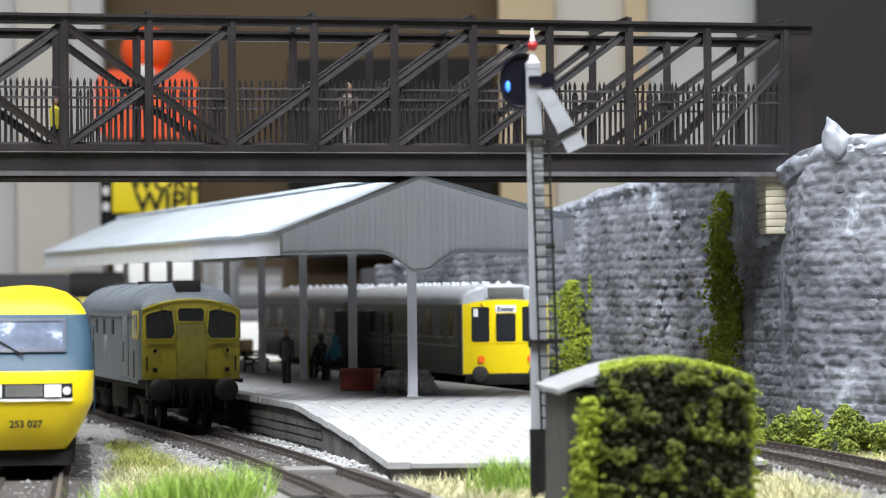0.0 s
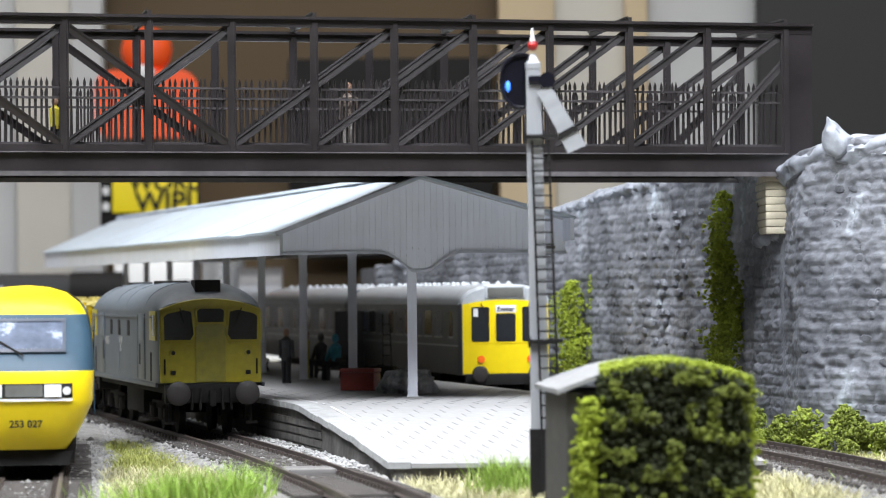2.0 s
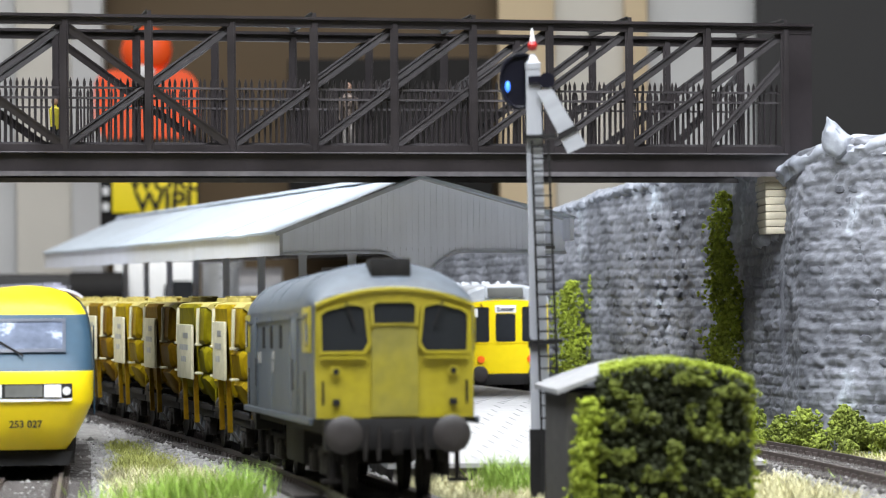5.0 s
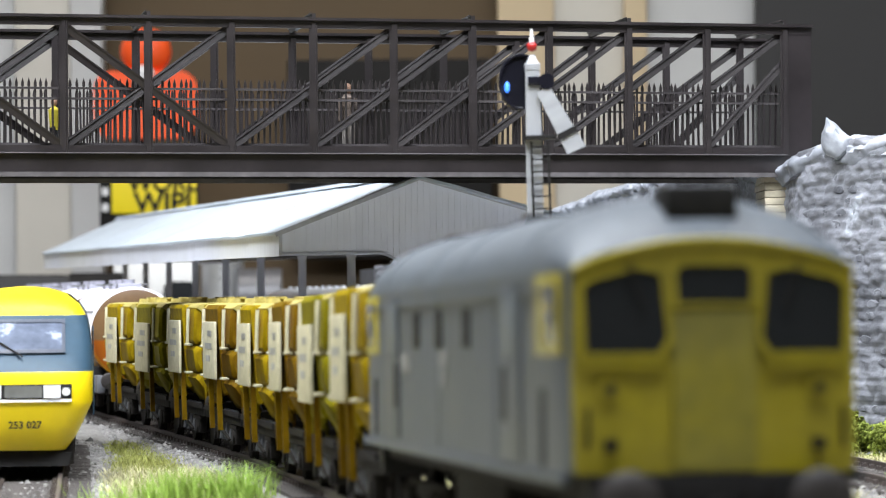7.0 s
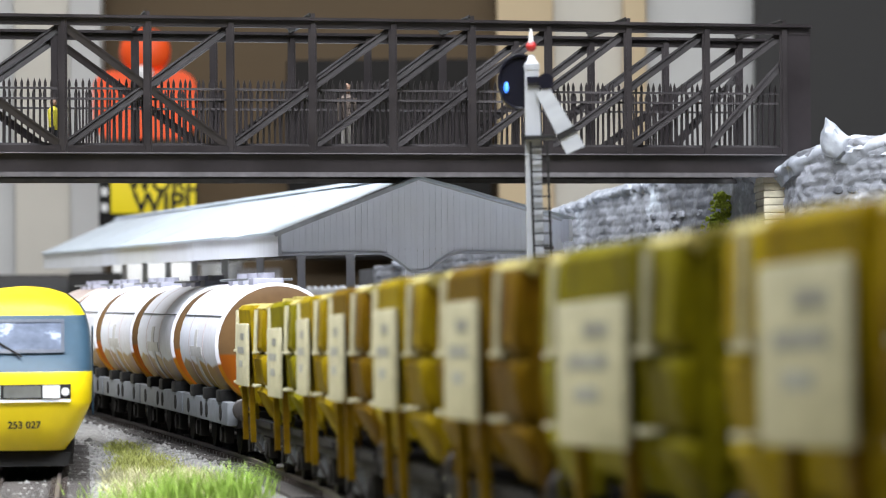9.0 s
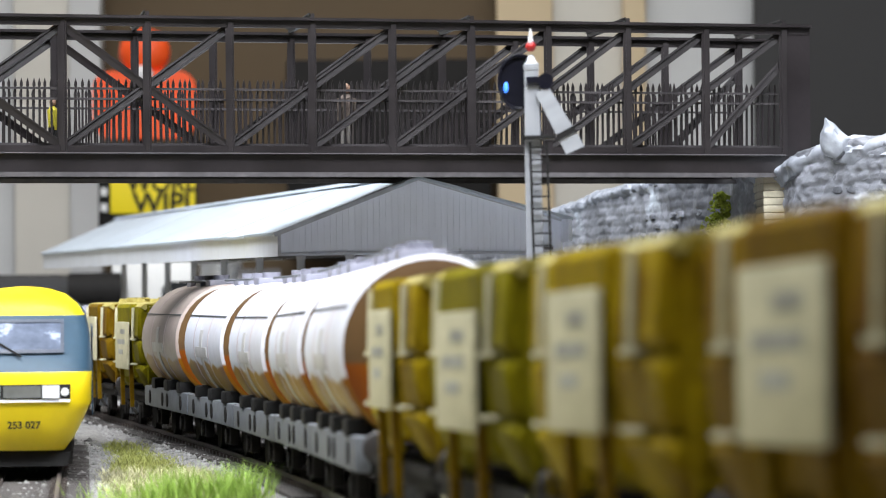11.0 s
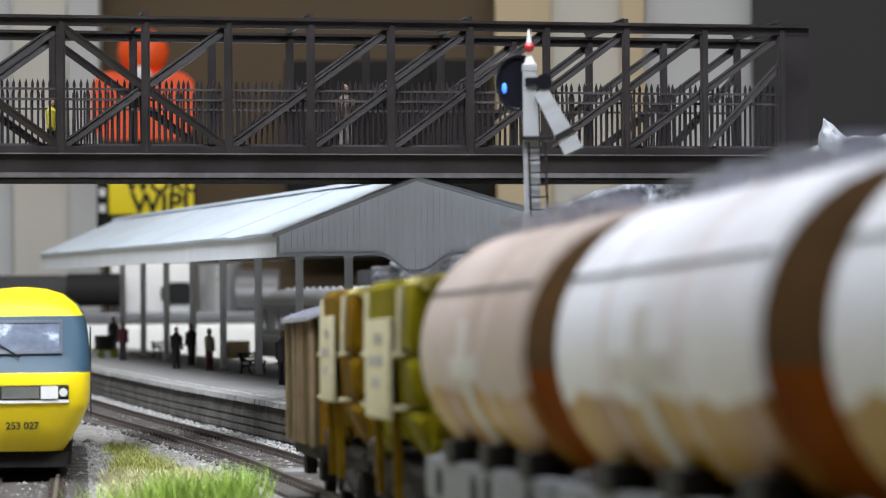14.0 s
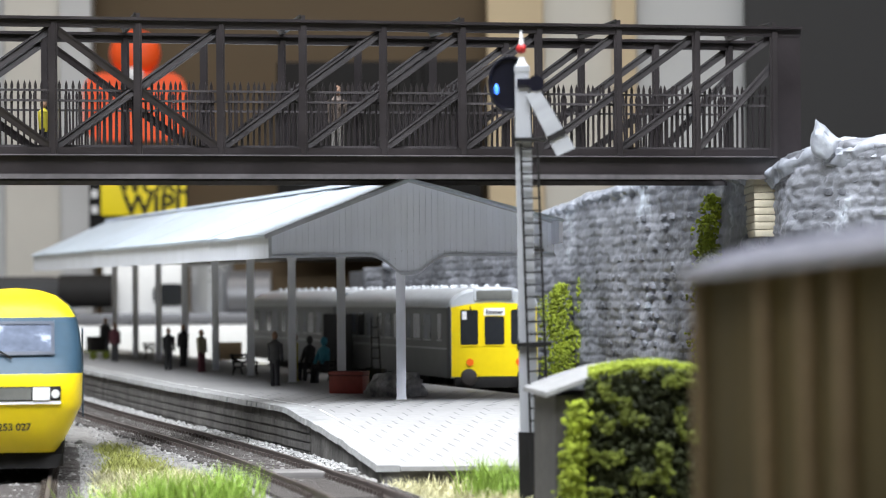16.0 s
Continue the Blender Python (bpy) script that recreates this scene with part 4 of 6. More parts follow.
solid("covered_load", bm, M_tarp, "crumpled grey tarpaulin heap on the platform", "tarpaulin", at=mm(px, pd + 4, 11.0), smooth=0)
px, pd = on_plat(190, 626)
cart = thing("barrow", mm(px, pd, 11.05, 0, 0, 30), "small green luggage barrow on the platform", "barrow")
bm = B()
box(bm, -7, 7, -4, 4, 4, 5, 0.2)
part("tray", bm, M_leafmid, cart)
for s0 in (-4, 4):
    bm = B()
    rod(bm, (s0, -4.4, 2.2), (s0, -3.6, 2.2), 2.2, n=16)
    part("wheel", bm, M_leafmid, cart)
bm = B()
box(bm, -5, 4, -3, 3, 5, 13, 0.5)
part("parcel", bm, M_frame, cart)
px, pd = on_plat(430, 600, 20)
bm = B()
box(bm, px - 9, px + 6, 1880, 1892, 11.05, 21, 0.5)
solid("crate", bm, M_vanpost, "brown wooden crate far along the platform", "crate")
bm = B()
p0 = on_plat(575, 660)
box(bm, p0[0] + 2, p0[0] + 26, p0[1] + 60, p0[1] + 72, 11.05, 38, 0.6)
solid("kiosk", bm, M_black, "dark kiosk standing under the canopy", "kiosk")
bm = B()
for s0 in (-2, 2):
    beam(bm, (s0, 0, 0), (s0 * 0.7, 4, 26), 0.6, 0.6)
for j in range(5):
    beam(bm, (-2, 0.6 * j, 4 + 4.4 * j), (2, 0.6 * j, 4 + 4.4 * j), 0.5, 0.5)
px, pd = on_plat(690, 655)
solid("ladder", bm, M_frame, "dark step ladder standing by the railcar", "ladder", at=mm(px, pd - 90, 11.05, 0, 0, 10))

# ---- stone wall ----
WALL = [(-46, 1840, 60), (-15, 1720, 62), (30, 1500, 73), (64, 1345, 84), (88, 1235, 88.5), (104, 1150, 86), (107, 1128, 84)]
WALL2 = [(105, 1134, 63), (111.5, 1109, 63.5), (112.6, 1106, 86), (114.5, 1078, 91), (127, 1058, 93), (139, 1040, 92), (165, 1005, 91), (230, 930, 90), (330, 800, 88)]
wall = thing("stone_wall", mm(0, 0, 0), "grey rough stone retaining wall with ivy", "stone wall", kind="structure")


def slab_wall(pts, name):
    bm = B()
    loft(bm, [[(x + 1.2, d + 1.2, -6), (x + 1.2, d + 1.2, z - 1), (x + 70, d + 45, z - 1), (x + 70, d + 45, -6)] for x, d, z in pts])
    part(name, bm, M_rockback, wall, smooth=0)


slab_wall(WALL, "core")
slab_wall(WALL2, "core")
bm = B()
loft(bm, [[(107, 1130, z), (119, 1128, z), (119, 1100, z), (116, 1100, z)] for z in (-6, 64)])
part("pier", bm, M_rockback, wall)


def hashed(*k):
    """A steady pseudo-random number between 0 and 1."""
    q = math.sin(sum((i + 1) * 127.1 * v for i, v in enumerate(k)) + 3.7) * 43758.5453
    return q - math.floor(q)


def relief(u, z, seed):
    """Height of the carved courses at u along the wall and z up it, and the stone's own number."""
    zz = z + 0.9 * noise.noise(Vector((u / 16, z / 20, seed)))
    row = math.floor(zz / 3.6)
    fz = zz / 3.6 - row
    wide = 6.0 + 5.0 * hashed(row, seed)
    uu = u / wide + hashed(row, seed + 2) * 7 + 0.18 * noise.noise(Vector((u / 4, z / 4, seed + 5)))
    col = math.floor(uu)
    fu = uu - col
    edge = min(min(fz, 1 - fz) * 3.6, min(fu, 1 - fu) * wide)
    body = min(1.0, max(0.0, edge) / 0.6)
    body = body * body * (3 - 2 * body)
    worn = 0.5 + 0.5 * noise.noise(Vector((u / 22, z / 18, seed + 9)))
    h = body * (0.3 + 0.5 * worn) + 0.7 * (hashed(row, col, seed) - 0.5)
    h += 0.5 * abs(noise.noise(Vector((u / 6.5, z / 2.2, seed + 12)))) - 0.3 * abs(noise.noise(Vector((u / 2.0, z / 5.0, seed + 13))))
    h += 1.1 * noise.noise(Vector((u / 14, z / 10, seed + 3))) + 0.5 * noise.noise(Vector((u / 3.1, z / 2.3, seed + 4))) + 0.25 * noise.noise(Vector((u / 1.2, z / 1.0, seed + 6)))
    return h


def carved(pts, du, dz, seed, d_far):
    """The face of a wall as one fine carved sheet."""
    P = [Vector((x, d)) for x, d, z in pts]
    Zt = [z for x, d, z in pts]
    L = [0.0]
    for a, b in zip(P, P[1:]):
        L.append(L[-1] + (b - a).length)
    V, Fc = [], []
    nz = int(100 / dz)
    q, cols = 0.0, 0
    while q <= L[-1]:
        i = max(0, min(len(P) - 2, int(np.searchsorted(L, q)) - 1))
        k = (q - L[i]) / (L[i + 1] - L[i])
        p, zt, dr = P[i].lerp(P[i + 1], k), Zt[i] + (Zt[i + 1] - Zt[i]) * k, (P[i + 1] - P[i]).normalized()
        if p.y < d_far:
            nrm = Vector((dr.y, -dr.x))
            if nrm.x > 0:
                nrm = -nrm
            zt += 1.6 * noise.noise(Vector((q / 9, seed, 0)))
            for j in range(nz + 1):
                z = -6 + (zt + 6) * j / nz
                h = relief(q, z, seed) if j < nz else -4.0
                c = p + nrm * (h + 0.6)
                V.append((c.x * S, c.y * S, z * S))
            if cols:
                b0 = (cols - 1) * (nz + 1)
                Fc += [(b0 + j, b0 + j + 1, b0 + nz + 2 + j, b0 + nz + 1 + j) for j in range(nz)]
            cols += 1
        q += du
    me = bpy.data.meshes.new("stone_face")
    me.from_pydata(V, [], Fc)
    me.materials.append(M_rock)
    me.polygons.foreach_set("use_smooth", [True] * len(me.polygons))
    ob = new("stone_face", me)
    ob.parent = wall
    ob["kind"] = "stuff"


carved(WALL, 1.5, 0.75, 3, 1800)
carved([(103, 1150, 63.5), (108, 1126, 63.5), (115, 1100, 63.5), (117, 1080, 63.5)], 0.8, 0.75, 8, 1800)
carved(WALL2, 0.8, 0.7, 5, 1800)


def proud_stones(x0, d0, x1, d1, ztop, n, seed):
    """Single stones that stand a little proud of the carved face."""
    rnd = random.Random(seed)
    run = Vector((x1 - x0, d1 - d0))
    dr = run.normalized()
    nrm = Vector((dr.y, -dr.x))
    nrm = -nrm if nrm.x > 0 else nrm
    for _ in range(n):
        q, row = rnd.uniform(0, 1), rnd.randrange(2, int(ztop / 3.6) - 1)
        c = Vector((x0, d0)) + run * q
        z = row * 3.6 + 1.8
        w, h = rnd.uniform(2.2, 4.4), rnd.uniform(1.3, 1.75)
        ring = [(math.cos(a) * w * rnd.uniform(0.8, 1.1), math.sin(a) * h * rnd.uniform(0.8, 1.1)) for a in np.linspace(0.3, 6.58, 9)[:-1]]
        bm = B()
        rr = []
        for k, out in ((1.0, -0.6), (0.95, 0.6), (0.7, 1.0), (0.2, 1.05)):
            rr.append([(c.x + dr.x * a * k + nrm.x * (out + rnd.uniform(-0.15, 0.15)), c.y + dr.y * a * k + nrm.y * (out + rnd.uniform(-0.15, 0.15)), z + b * k) for a, b in ring])
        loft(bm, rr)
        part("stone", bm, M_stone, wall)


proud_stones(114.5, 1078, 139, 1040, 88, 90, 11)
proud_stones(139, 1040, 165, 1005, 86, 60, 12)
proud_stones(64, 1345, 104, 1150, 82, 130, 13)
# capping lumps along the top
for pts, seed in ((WALL, 1), (WALL2, 2)):
    for (x0, d0, z0), (x1, d1, z1) in zip(pts, pts[1:]):
        n = max(1, int(math.hypot(x1 - x0, d1 - d0) / 8))
        for i in range(n):
            k = (i + 0.5) / n
            if d0 + (d1 - d0) * k > 1750 or (seed == 2 and z0 > 80):
                continue
            bm = B()
            ball(bm, 0, 0, 0, random.uniform(4.2, 6.2), random.uniform(4, 6), random.uniform(2.2, 3.6), 3)
            for v in bm.verts:
                v.co += v.co.normalized() * (1.0 * noise.noise(v.co * 0.3 + Vector((i, seed, 0))) + 0.5 * noise.noise(v.co * 0.9))
            part("capping_stone", bm, M_capstone, wall, at=mm(x0 + (x1 - x0) * k + 2, d0 + (d1 - d0) * k + 1, z0 + (z1 - z0) * k - 0.4, 0, 0, random.uniform(0, 90)))
# one broad cracked rock along the near stretch of the wall
rr = []
CAP = [(110.6, 1107, 83), (112.2, 1103, 86.5), (114.5, 1080, 90), (127, 1059, 92.5), (139, 1041, 92), (152, 1022, 91.2), (165, 1006, 90), (200, 965, 89)]
for q in np.linspace(0, len(CAP) - 1.001, 90):
    i = int(q)
    px, pd, pz = (CAP[i][j] + (CAP[i + 1][j] - CAP[i][j]) * (q - i) for j in range(3))
    ring = []
    for a in np.linspace(-30, 210, 30):
        c0, s1 = math.cos(math.radians(a)), math.sin(math.radians(a))
        k = 1 + 0.22 * noise.noise(Vector((q * 1.7, a / 40, 2))) + 0.10 * noise.noise(Vector((q * 5, a / 14, 7)))
        k -= 0.14 * max(0.0, 1 - abs(noise.noise(Vector((q * 2.6, a / 55, 11)))) * 9)
        ring.append((px + 6 - c0 * 9.0 * k, pd + 4 + c0 * -4.0 * k, pz - 4.0 + s1 * 6.2 * k))
    rr.append(ring)
bm = B()
loft(bm, rr)
part("rock_cap", bm, M_capstone, wall, "pale cracked rock along the wall top", smooth=0.9)
bm = B()
ball(bm, 0, 0, 0, 5.2, 3.6, 6.4, 3)
for v in bm.verts:
    t = max(0.0, v.co.z / 6.4)
    v.co.x = v.co.x * (1 - 0.78 * t) - 3.4 * t
    v.co += v.co.normalized() * (1.1 * noise.noise(v.co * 0.35) + 0.5 * noise.noise(v.co * 1.1))
part("peak_rock", bm, M_capstone, wall, at=mm(124.0, 1059, 93.2))

# vines and bushes
def vine(x, y0, y1, w, d, n, label):
    """Ivy up the wall: a column of small leaf clumps."""
    s0 = 6000 / d
    pts, sz = [], []
    for _ in range(n):
        k = RNG.random()
        y = y0 + (y1 - y0) * k
        ww = w * (0.45 + 0.55 * abs(math.sin(k * 9 + x))) * (0.4 + 0.6 * min(1, k * 4))
        dx = RNG.normal(0, 0.38) * ww + 6 * math.sin(k * 7 + x) * w / 40
        dd = d - 3 - RNG.uniform(0, 3.5)
        pts.append(((x + dx - 784) / s0, dd - (x + dx - 784) * 0.0, 46 + (518 - y) / s0))
        sz.append(RNG.uniform(0.25, 0.75))
    tagged(new("ivy", clumps("ivy", pts, sz, M_leaf, 0.5)), label, "ivy", "wall ivy", "stuff")


vine(1276, 345, 470, 34, 1172, 900, "bright green ivy climbing the stone wall")
vine(1280, 450, 660, 52, 1160, 2600, "broad green ivy on the stone wall")
vine(1008, 500, 660, 52, 1376, 1900, "green ivy patch low on the stone wall")
vine(1048, 490, 640, 14, 1368, 500, "thin green ivy strand on the stone wall")
vine(846, 462, 495, 9, 1620, 90, "small ivy sprig far along the wall")


def bush(x, d, r, h, n, mat, label):
    pts, sz = [], []
    heads = [(x + RNG.uniform(-1, 1) * r * 0.75, d + RNG.uniform(-0.5, 0.5) * r, -5 + h * RNG.uniform(0.1, 0.72), r * RNG.uniform(0.28, 0.5)) for _ in range(9)]
    for i in range(n):
        hx, hd, hz, hr = heads[i % 9]
        v = RNG.normal(0, 1, 3)
        v = v / np.linalg.norm(v) * hr * RNG.random() ** 0.4
        pts.append((hx + v[0], hd + v[1], max(-5, hz + v[2] * 0.9)))
        sz.append(RNG.uniform(0.25, 0.7))
    tagged(new("bush", clumps("bush", pts, sz, mat, 0.5)), label, "bush", "wall foot bushes")


for x, d, r, h in ((108, 1098, 9, 13), (116, 1078, 9, 16), (124, 1062, 10, 15), (131, 1040, 9, 19), (140, 1030, 10, 14), (148, 1012, 9, 18), (157, 1000, 11, 13), (98, 1130, 8, 10)):
    bush(x - 3, d - 6, r, h, 1300, M_bush, "low yellow-green bush at the foot of the stone wall")

# ---- signal ----
signal = thing("semaphore_signal", mm(22.9, 800, -4.5, 0, -0.7, 0), "white semaphore signal with black ladder and blue lens", "signal")
bm = B()
loft(bm, [[(x * w, y * w, z) for x, y in ((-1, -1), (1, -1), (1, 1), (-1, 1))] for z, w in ((18.2, 2.2), (84, 1.85), (103.2, 1.65))])
part("post", bm, M_signal, signal)
bm = B()
loft(bm, [[(x * w, y * w, z) for x, y in ((-1, -1), (1, -1), (1, 1), (-1, 1))] for z, w in ((0, 2.7), (18.2, 2.6))])
part("post_foot", bm, M_black, signal, "black post foot")
bm = B()
loft(bm, [[(x * w, y * w, z) for x, y in ((-1, -1), (1, -1), (1, 1), (-1, 1))] for z, w in ((103, 1.75), (104.4, 1.8), (105.0, 1.1), (106.6, 0.6))])
part("cap", bm, M_signal, signal)
bm = B()
ball(bm, 0, 0, 108.6, 1.25)
part("ball", bm, M_red, signal, "red ball")
bm = B()
rod(bm, (0, 0, 109.6), (0, 0, 112.8), 0.65, 0.25)
part("finial", bm, M_white, signal)
PIV = (1.7, -2.6, 99.6)
arm_m = mm(*PIV, 0, 62, 0)
bm = B()
panel(bm, [(1.5, -1.8), (17.6, -2.5), (18.0, 2.2), (1.5, 1.7)], -0.35, 0.35)
arm = part("arm", bm, M_signal, signal, at=arm_m)
bm = B()
panel(bm, [(12.4, -2.38), (13.9, -2.43), (14.0, 2.24), (12.5, 2.19)], -0.7, 0.7)
part("band", bm, M_black, arm, "black band")
bm = B()
panel(bm, arc(-2.6, 100.6, 5.2, 6.6, 62, 285, 22) + [(0.6, 95.4), (2.4, 97.4), (0.8, 101.0), (-0.8, 104.6)], 1.9, 2.5)
spec = part("spectacle", bm, M_lampblack, signal)
bm = B()
ring = arc(-2.8, 100.4, 4.9, 6.4, 70, 275, 20)
for p, q in zip(ring, ring[1:]):
    rod(bm, (p[0], 1.6, p[1]), (q[0], 1.6, q[1]), 0.45, n=6)
part("rim", bm, M_lampblack, spec, "glossy black rim")
bm = B()
ball(bm, -6.0, 1.7, 99.2, 0.6, 0.5, 1.3)
part("lens", bm, M_lens, signal, "glowing blue lens")
bm = B()
box(bm, -5.8, -2.2, 2.5, 4.4, 97.6, 103, 0.6)
part("lamp_case", bm, M_black, signal)
bm = B()
rod(bm, (3.2, -3.2, 100.2), (3.2, 1.2, 100.2), 1.9, n=14)
rod(bm, (3.6, -2.4, 97.4), (3.6, 1.0, 97.4), 1.5, n=14)
box(bm, -1.2, 3.4, -2.3, -1.9, 99.2, 101.4, 0.2)
part("pivot_plate", bm, M_lampblack, signal)
lad = new("ladder")
lad.parent = signal
for x0, x1 in ((-0.7, 0.3), (3.2, 4.5)):
    bm = B()
    beam(bm, (x0, -2.6, 86), (x1, -5.0, 2), 0.5, 0.55)
    part("stile", bm, M_black, lad)
rg = B()
beam(rg, (0, 0, 0), (4.4, 0, 0), 0.4, 0.4)
rgm = mesh_of("rung", rg, M_black, 0)
for i in range(29):
    z = 3.5 + 2.9 * i
    ob = new("rung", rgm)
    ob.parent = lad
    ob.matrix_basis = mm(0.3 - 1.0 * z / 86, -5.0 + 2.4 * z / 86, z)
for z, w in ((86.6, 4.6), (38.4, 5.0)):
    bm = B()
    box(bm, -2.4, w + 0.6, -3.4, 2.6, z, z + 0.9, 0.2)
    box(bm, -2.6, -2.0, -3.4, -2.8, z - 1, z + 1.6)
    part("landing", bm, M_black, signal)

# ---- hut under ivy ----
hut = thing("hut", mm(46.2, 720, -6.5, 0, 0, 4), "small lineside hut smothered in green ivy", "hut")
bm = B()
box(bm, -20.3, 17.4, 0, 46, 0, 31)
part("wall", bm, M_hutwall, hut, "dark grey hut wall")
bm = B()
sec = [(x, 32.2 + 5.2 * math.cos(x / 22.5 * math.pi / 2) + 0.02 * x) for x in np.linspace(-22.5, 19.5, 15)]
loft(bm, [[(x, y, z) for x, z in sec] + [(x, y, z - 1.0) for x, z in reversed(sec)] for y in (-2.5, 48)])
part("roof", bm, M_hutroof, hut, "pale grey curved roof")
bm = B()
box(bm, -19.9, -14, -0.3, 0.3, 0, 31)
part("corner_strip", bm, M_hutwall, hut)


def leaves(n, f, lo, hi, mat, label):
    pts = np.array([f() for _ in range(n)])
    ob = new("ivy", clumps("ivy", pts, RNG.uniform(lo, hi, n), mat, 0.5))
    ob.matrix_basis = hut.matrix_basis.copy()
    tagged(ob, label, "ivy", "hut ivy", "stuff")


def top_z(x):
    return 32.2 + 5.2 * math.cos(min(1, abs(x) / 22.5) * math.pi / 2)


def front():
    x = RNG.uniform(-14, 18)
    return (x, -1.6 - abs(RNG.normal(0, 1.6)), RNG.uniform(0, top_z(x) - 0.6))


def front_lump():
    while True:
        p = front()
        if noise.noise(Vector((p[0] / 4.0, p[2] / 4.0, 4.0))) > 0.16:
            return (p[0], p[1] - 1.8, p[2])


def edge():
    side = RNG.random()
    if side < 0.4:
        z = RNG.uniform(0, 1) ** 1.4 * 30
        return (-15.5 - RNG.uniform(0, 1) * (5.0 * (1 - z / 32)) + RNG.normal(0, 1.1), -2.2 - abs(RNG.normal(0, 2.2)), z)
    if side < 0.62:
        return (17.4 + abs(RNG.normal(0, 1.2)), RNG.uniform(-3, 5), RNG.uniform(0, 33))
    x = RNG.uniform(-13, 19)
    return (x, RNG.uniform(-4, 1.5), top_z(x) + RNG.uniform(-1.8, 0.5))


def roof_top():
    x = RNG.uniform(-12, 19)
    return (x, RNG.uniform(0, 16), top_z(x) + RNG.uniform(0, 0.8))


# Shade is coloured in: near-black front, mid sprays, full green on edges and top.
leaves(7000, front, 0.35, 0.75, M_leafshaded, "ivy over the hut front, coloured dark as in shade")
leaves(2800, front_lump, 0.25, 0.6, M_leafmid, "ivy sprays on the hut front, coloured as half shaded")
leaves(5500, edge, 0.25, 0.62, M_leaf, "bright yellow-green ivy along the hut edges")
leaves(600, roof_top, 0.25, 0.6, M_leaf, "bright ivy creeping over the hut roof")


# ---- rolling stock ----
def wheelset(t, y, r=6.2, n=20):
    for s0 in (-1, 1):
        bm = B()
        rod(bm, (s0 * 7.2, 0, 0), (s0 * 8.9, 0, 0), r, n=n)
        rod(bm, (s0 * 6.9, 0, 0), (s0 * 7.3, 0, 0), r + 0.7, n=n)
        part("wheel", bm, M_frame, t, at=mm(0, y, r))


def buffers(t, y, x=11.35, z=13.8, head=4.0, mat=None):
    for s0 in (-1, 1):
        bm = B()
        rod(bm, (s0 * x, y + 6, z), (s0 * x, y + 1, z), 1.7, 1.4, 12)
        b = part("buffer", bm, M_frame, t)
        bm = B()
        loft(bm, [[(s0 * x + math.cos(a) * r, y + yy, z + math.sin(a) * r) for a in np.linspace(0, 2 * math.pi, 21)[:-1]] for yy, r in ((1.2, head * 0.94), (0.5, head), (0, head * 0.85), (-0.25, head * 0.4))])
        part("buffer_head", bm, mat or M_bufferhead, b)


def section(w, zb, zs, zr, n=9, shoulder=0.82):
    """Half-rounded body section: upright sides from zb to zs, then an arched roof up to zr."""
    pts = [(w, zb), (w, zs)]
    for i in range(1, n):
        a = math.pi / 2 * i / n
        pts.append((w * math.cos(a) ** shoulder, zs + (zr - zs) * math.sin(a) ** 1.0))
    return pts + [(0, zr)] + [(-x, z) for x, z in reversed(pts)]


def bogie(t, y, base, label=""):
    b = new("bogie")
    b.parent = t
    for dy in (-base / 2, base / 2):
        wheelset(b, y + dy)
    for s0 in (-1, 1):
        bm = B()
        box(bm, s0 * 10.2, s0 * 12.0, y - base / 2 - 6, y + base / 2 + 6, 7.6, 10.4, 0.4)
        box(bm, s0 * 10.2, s0 * 12.4, y - 5, y + 5, 4.2, 8.2, 0.5)
        for dy in (-base / 2, base / 2):
            box(bm, s0 * 11, s0 * 13.2, y + dy - 2, y + dy + 2, 4.6, 8.4, 0.5)
            rod(bm, (s0 * 12, y + dy + 4, 4.5), (s0 * 12, y + dy + 4, 9.5), 1.2, n=8)
            rod(bm, (s0 * 12, y + dy - 4, 4.5), (s0 * 12, y + dy - 4, 9.5), 1.2, n=8)
        part("side_frame", bm, M_frame, b)
    return b


# the diesel engine that draws the train
engine = thing("diesel_engine", mm(0, 0, 0), "weathered blue-grey diesel engine with yellow ends", "locomotive")
bm = B()
ZS, ZR = 40.6, 50.3


def eng_ring(y, w, zs, zr, zb=17.0):
    return [(x, y, z) for x, z in section(w, zb, zs, zr)]


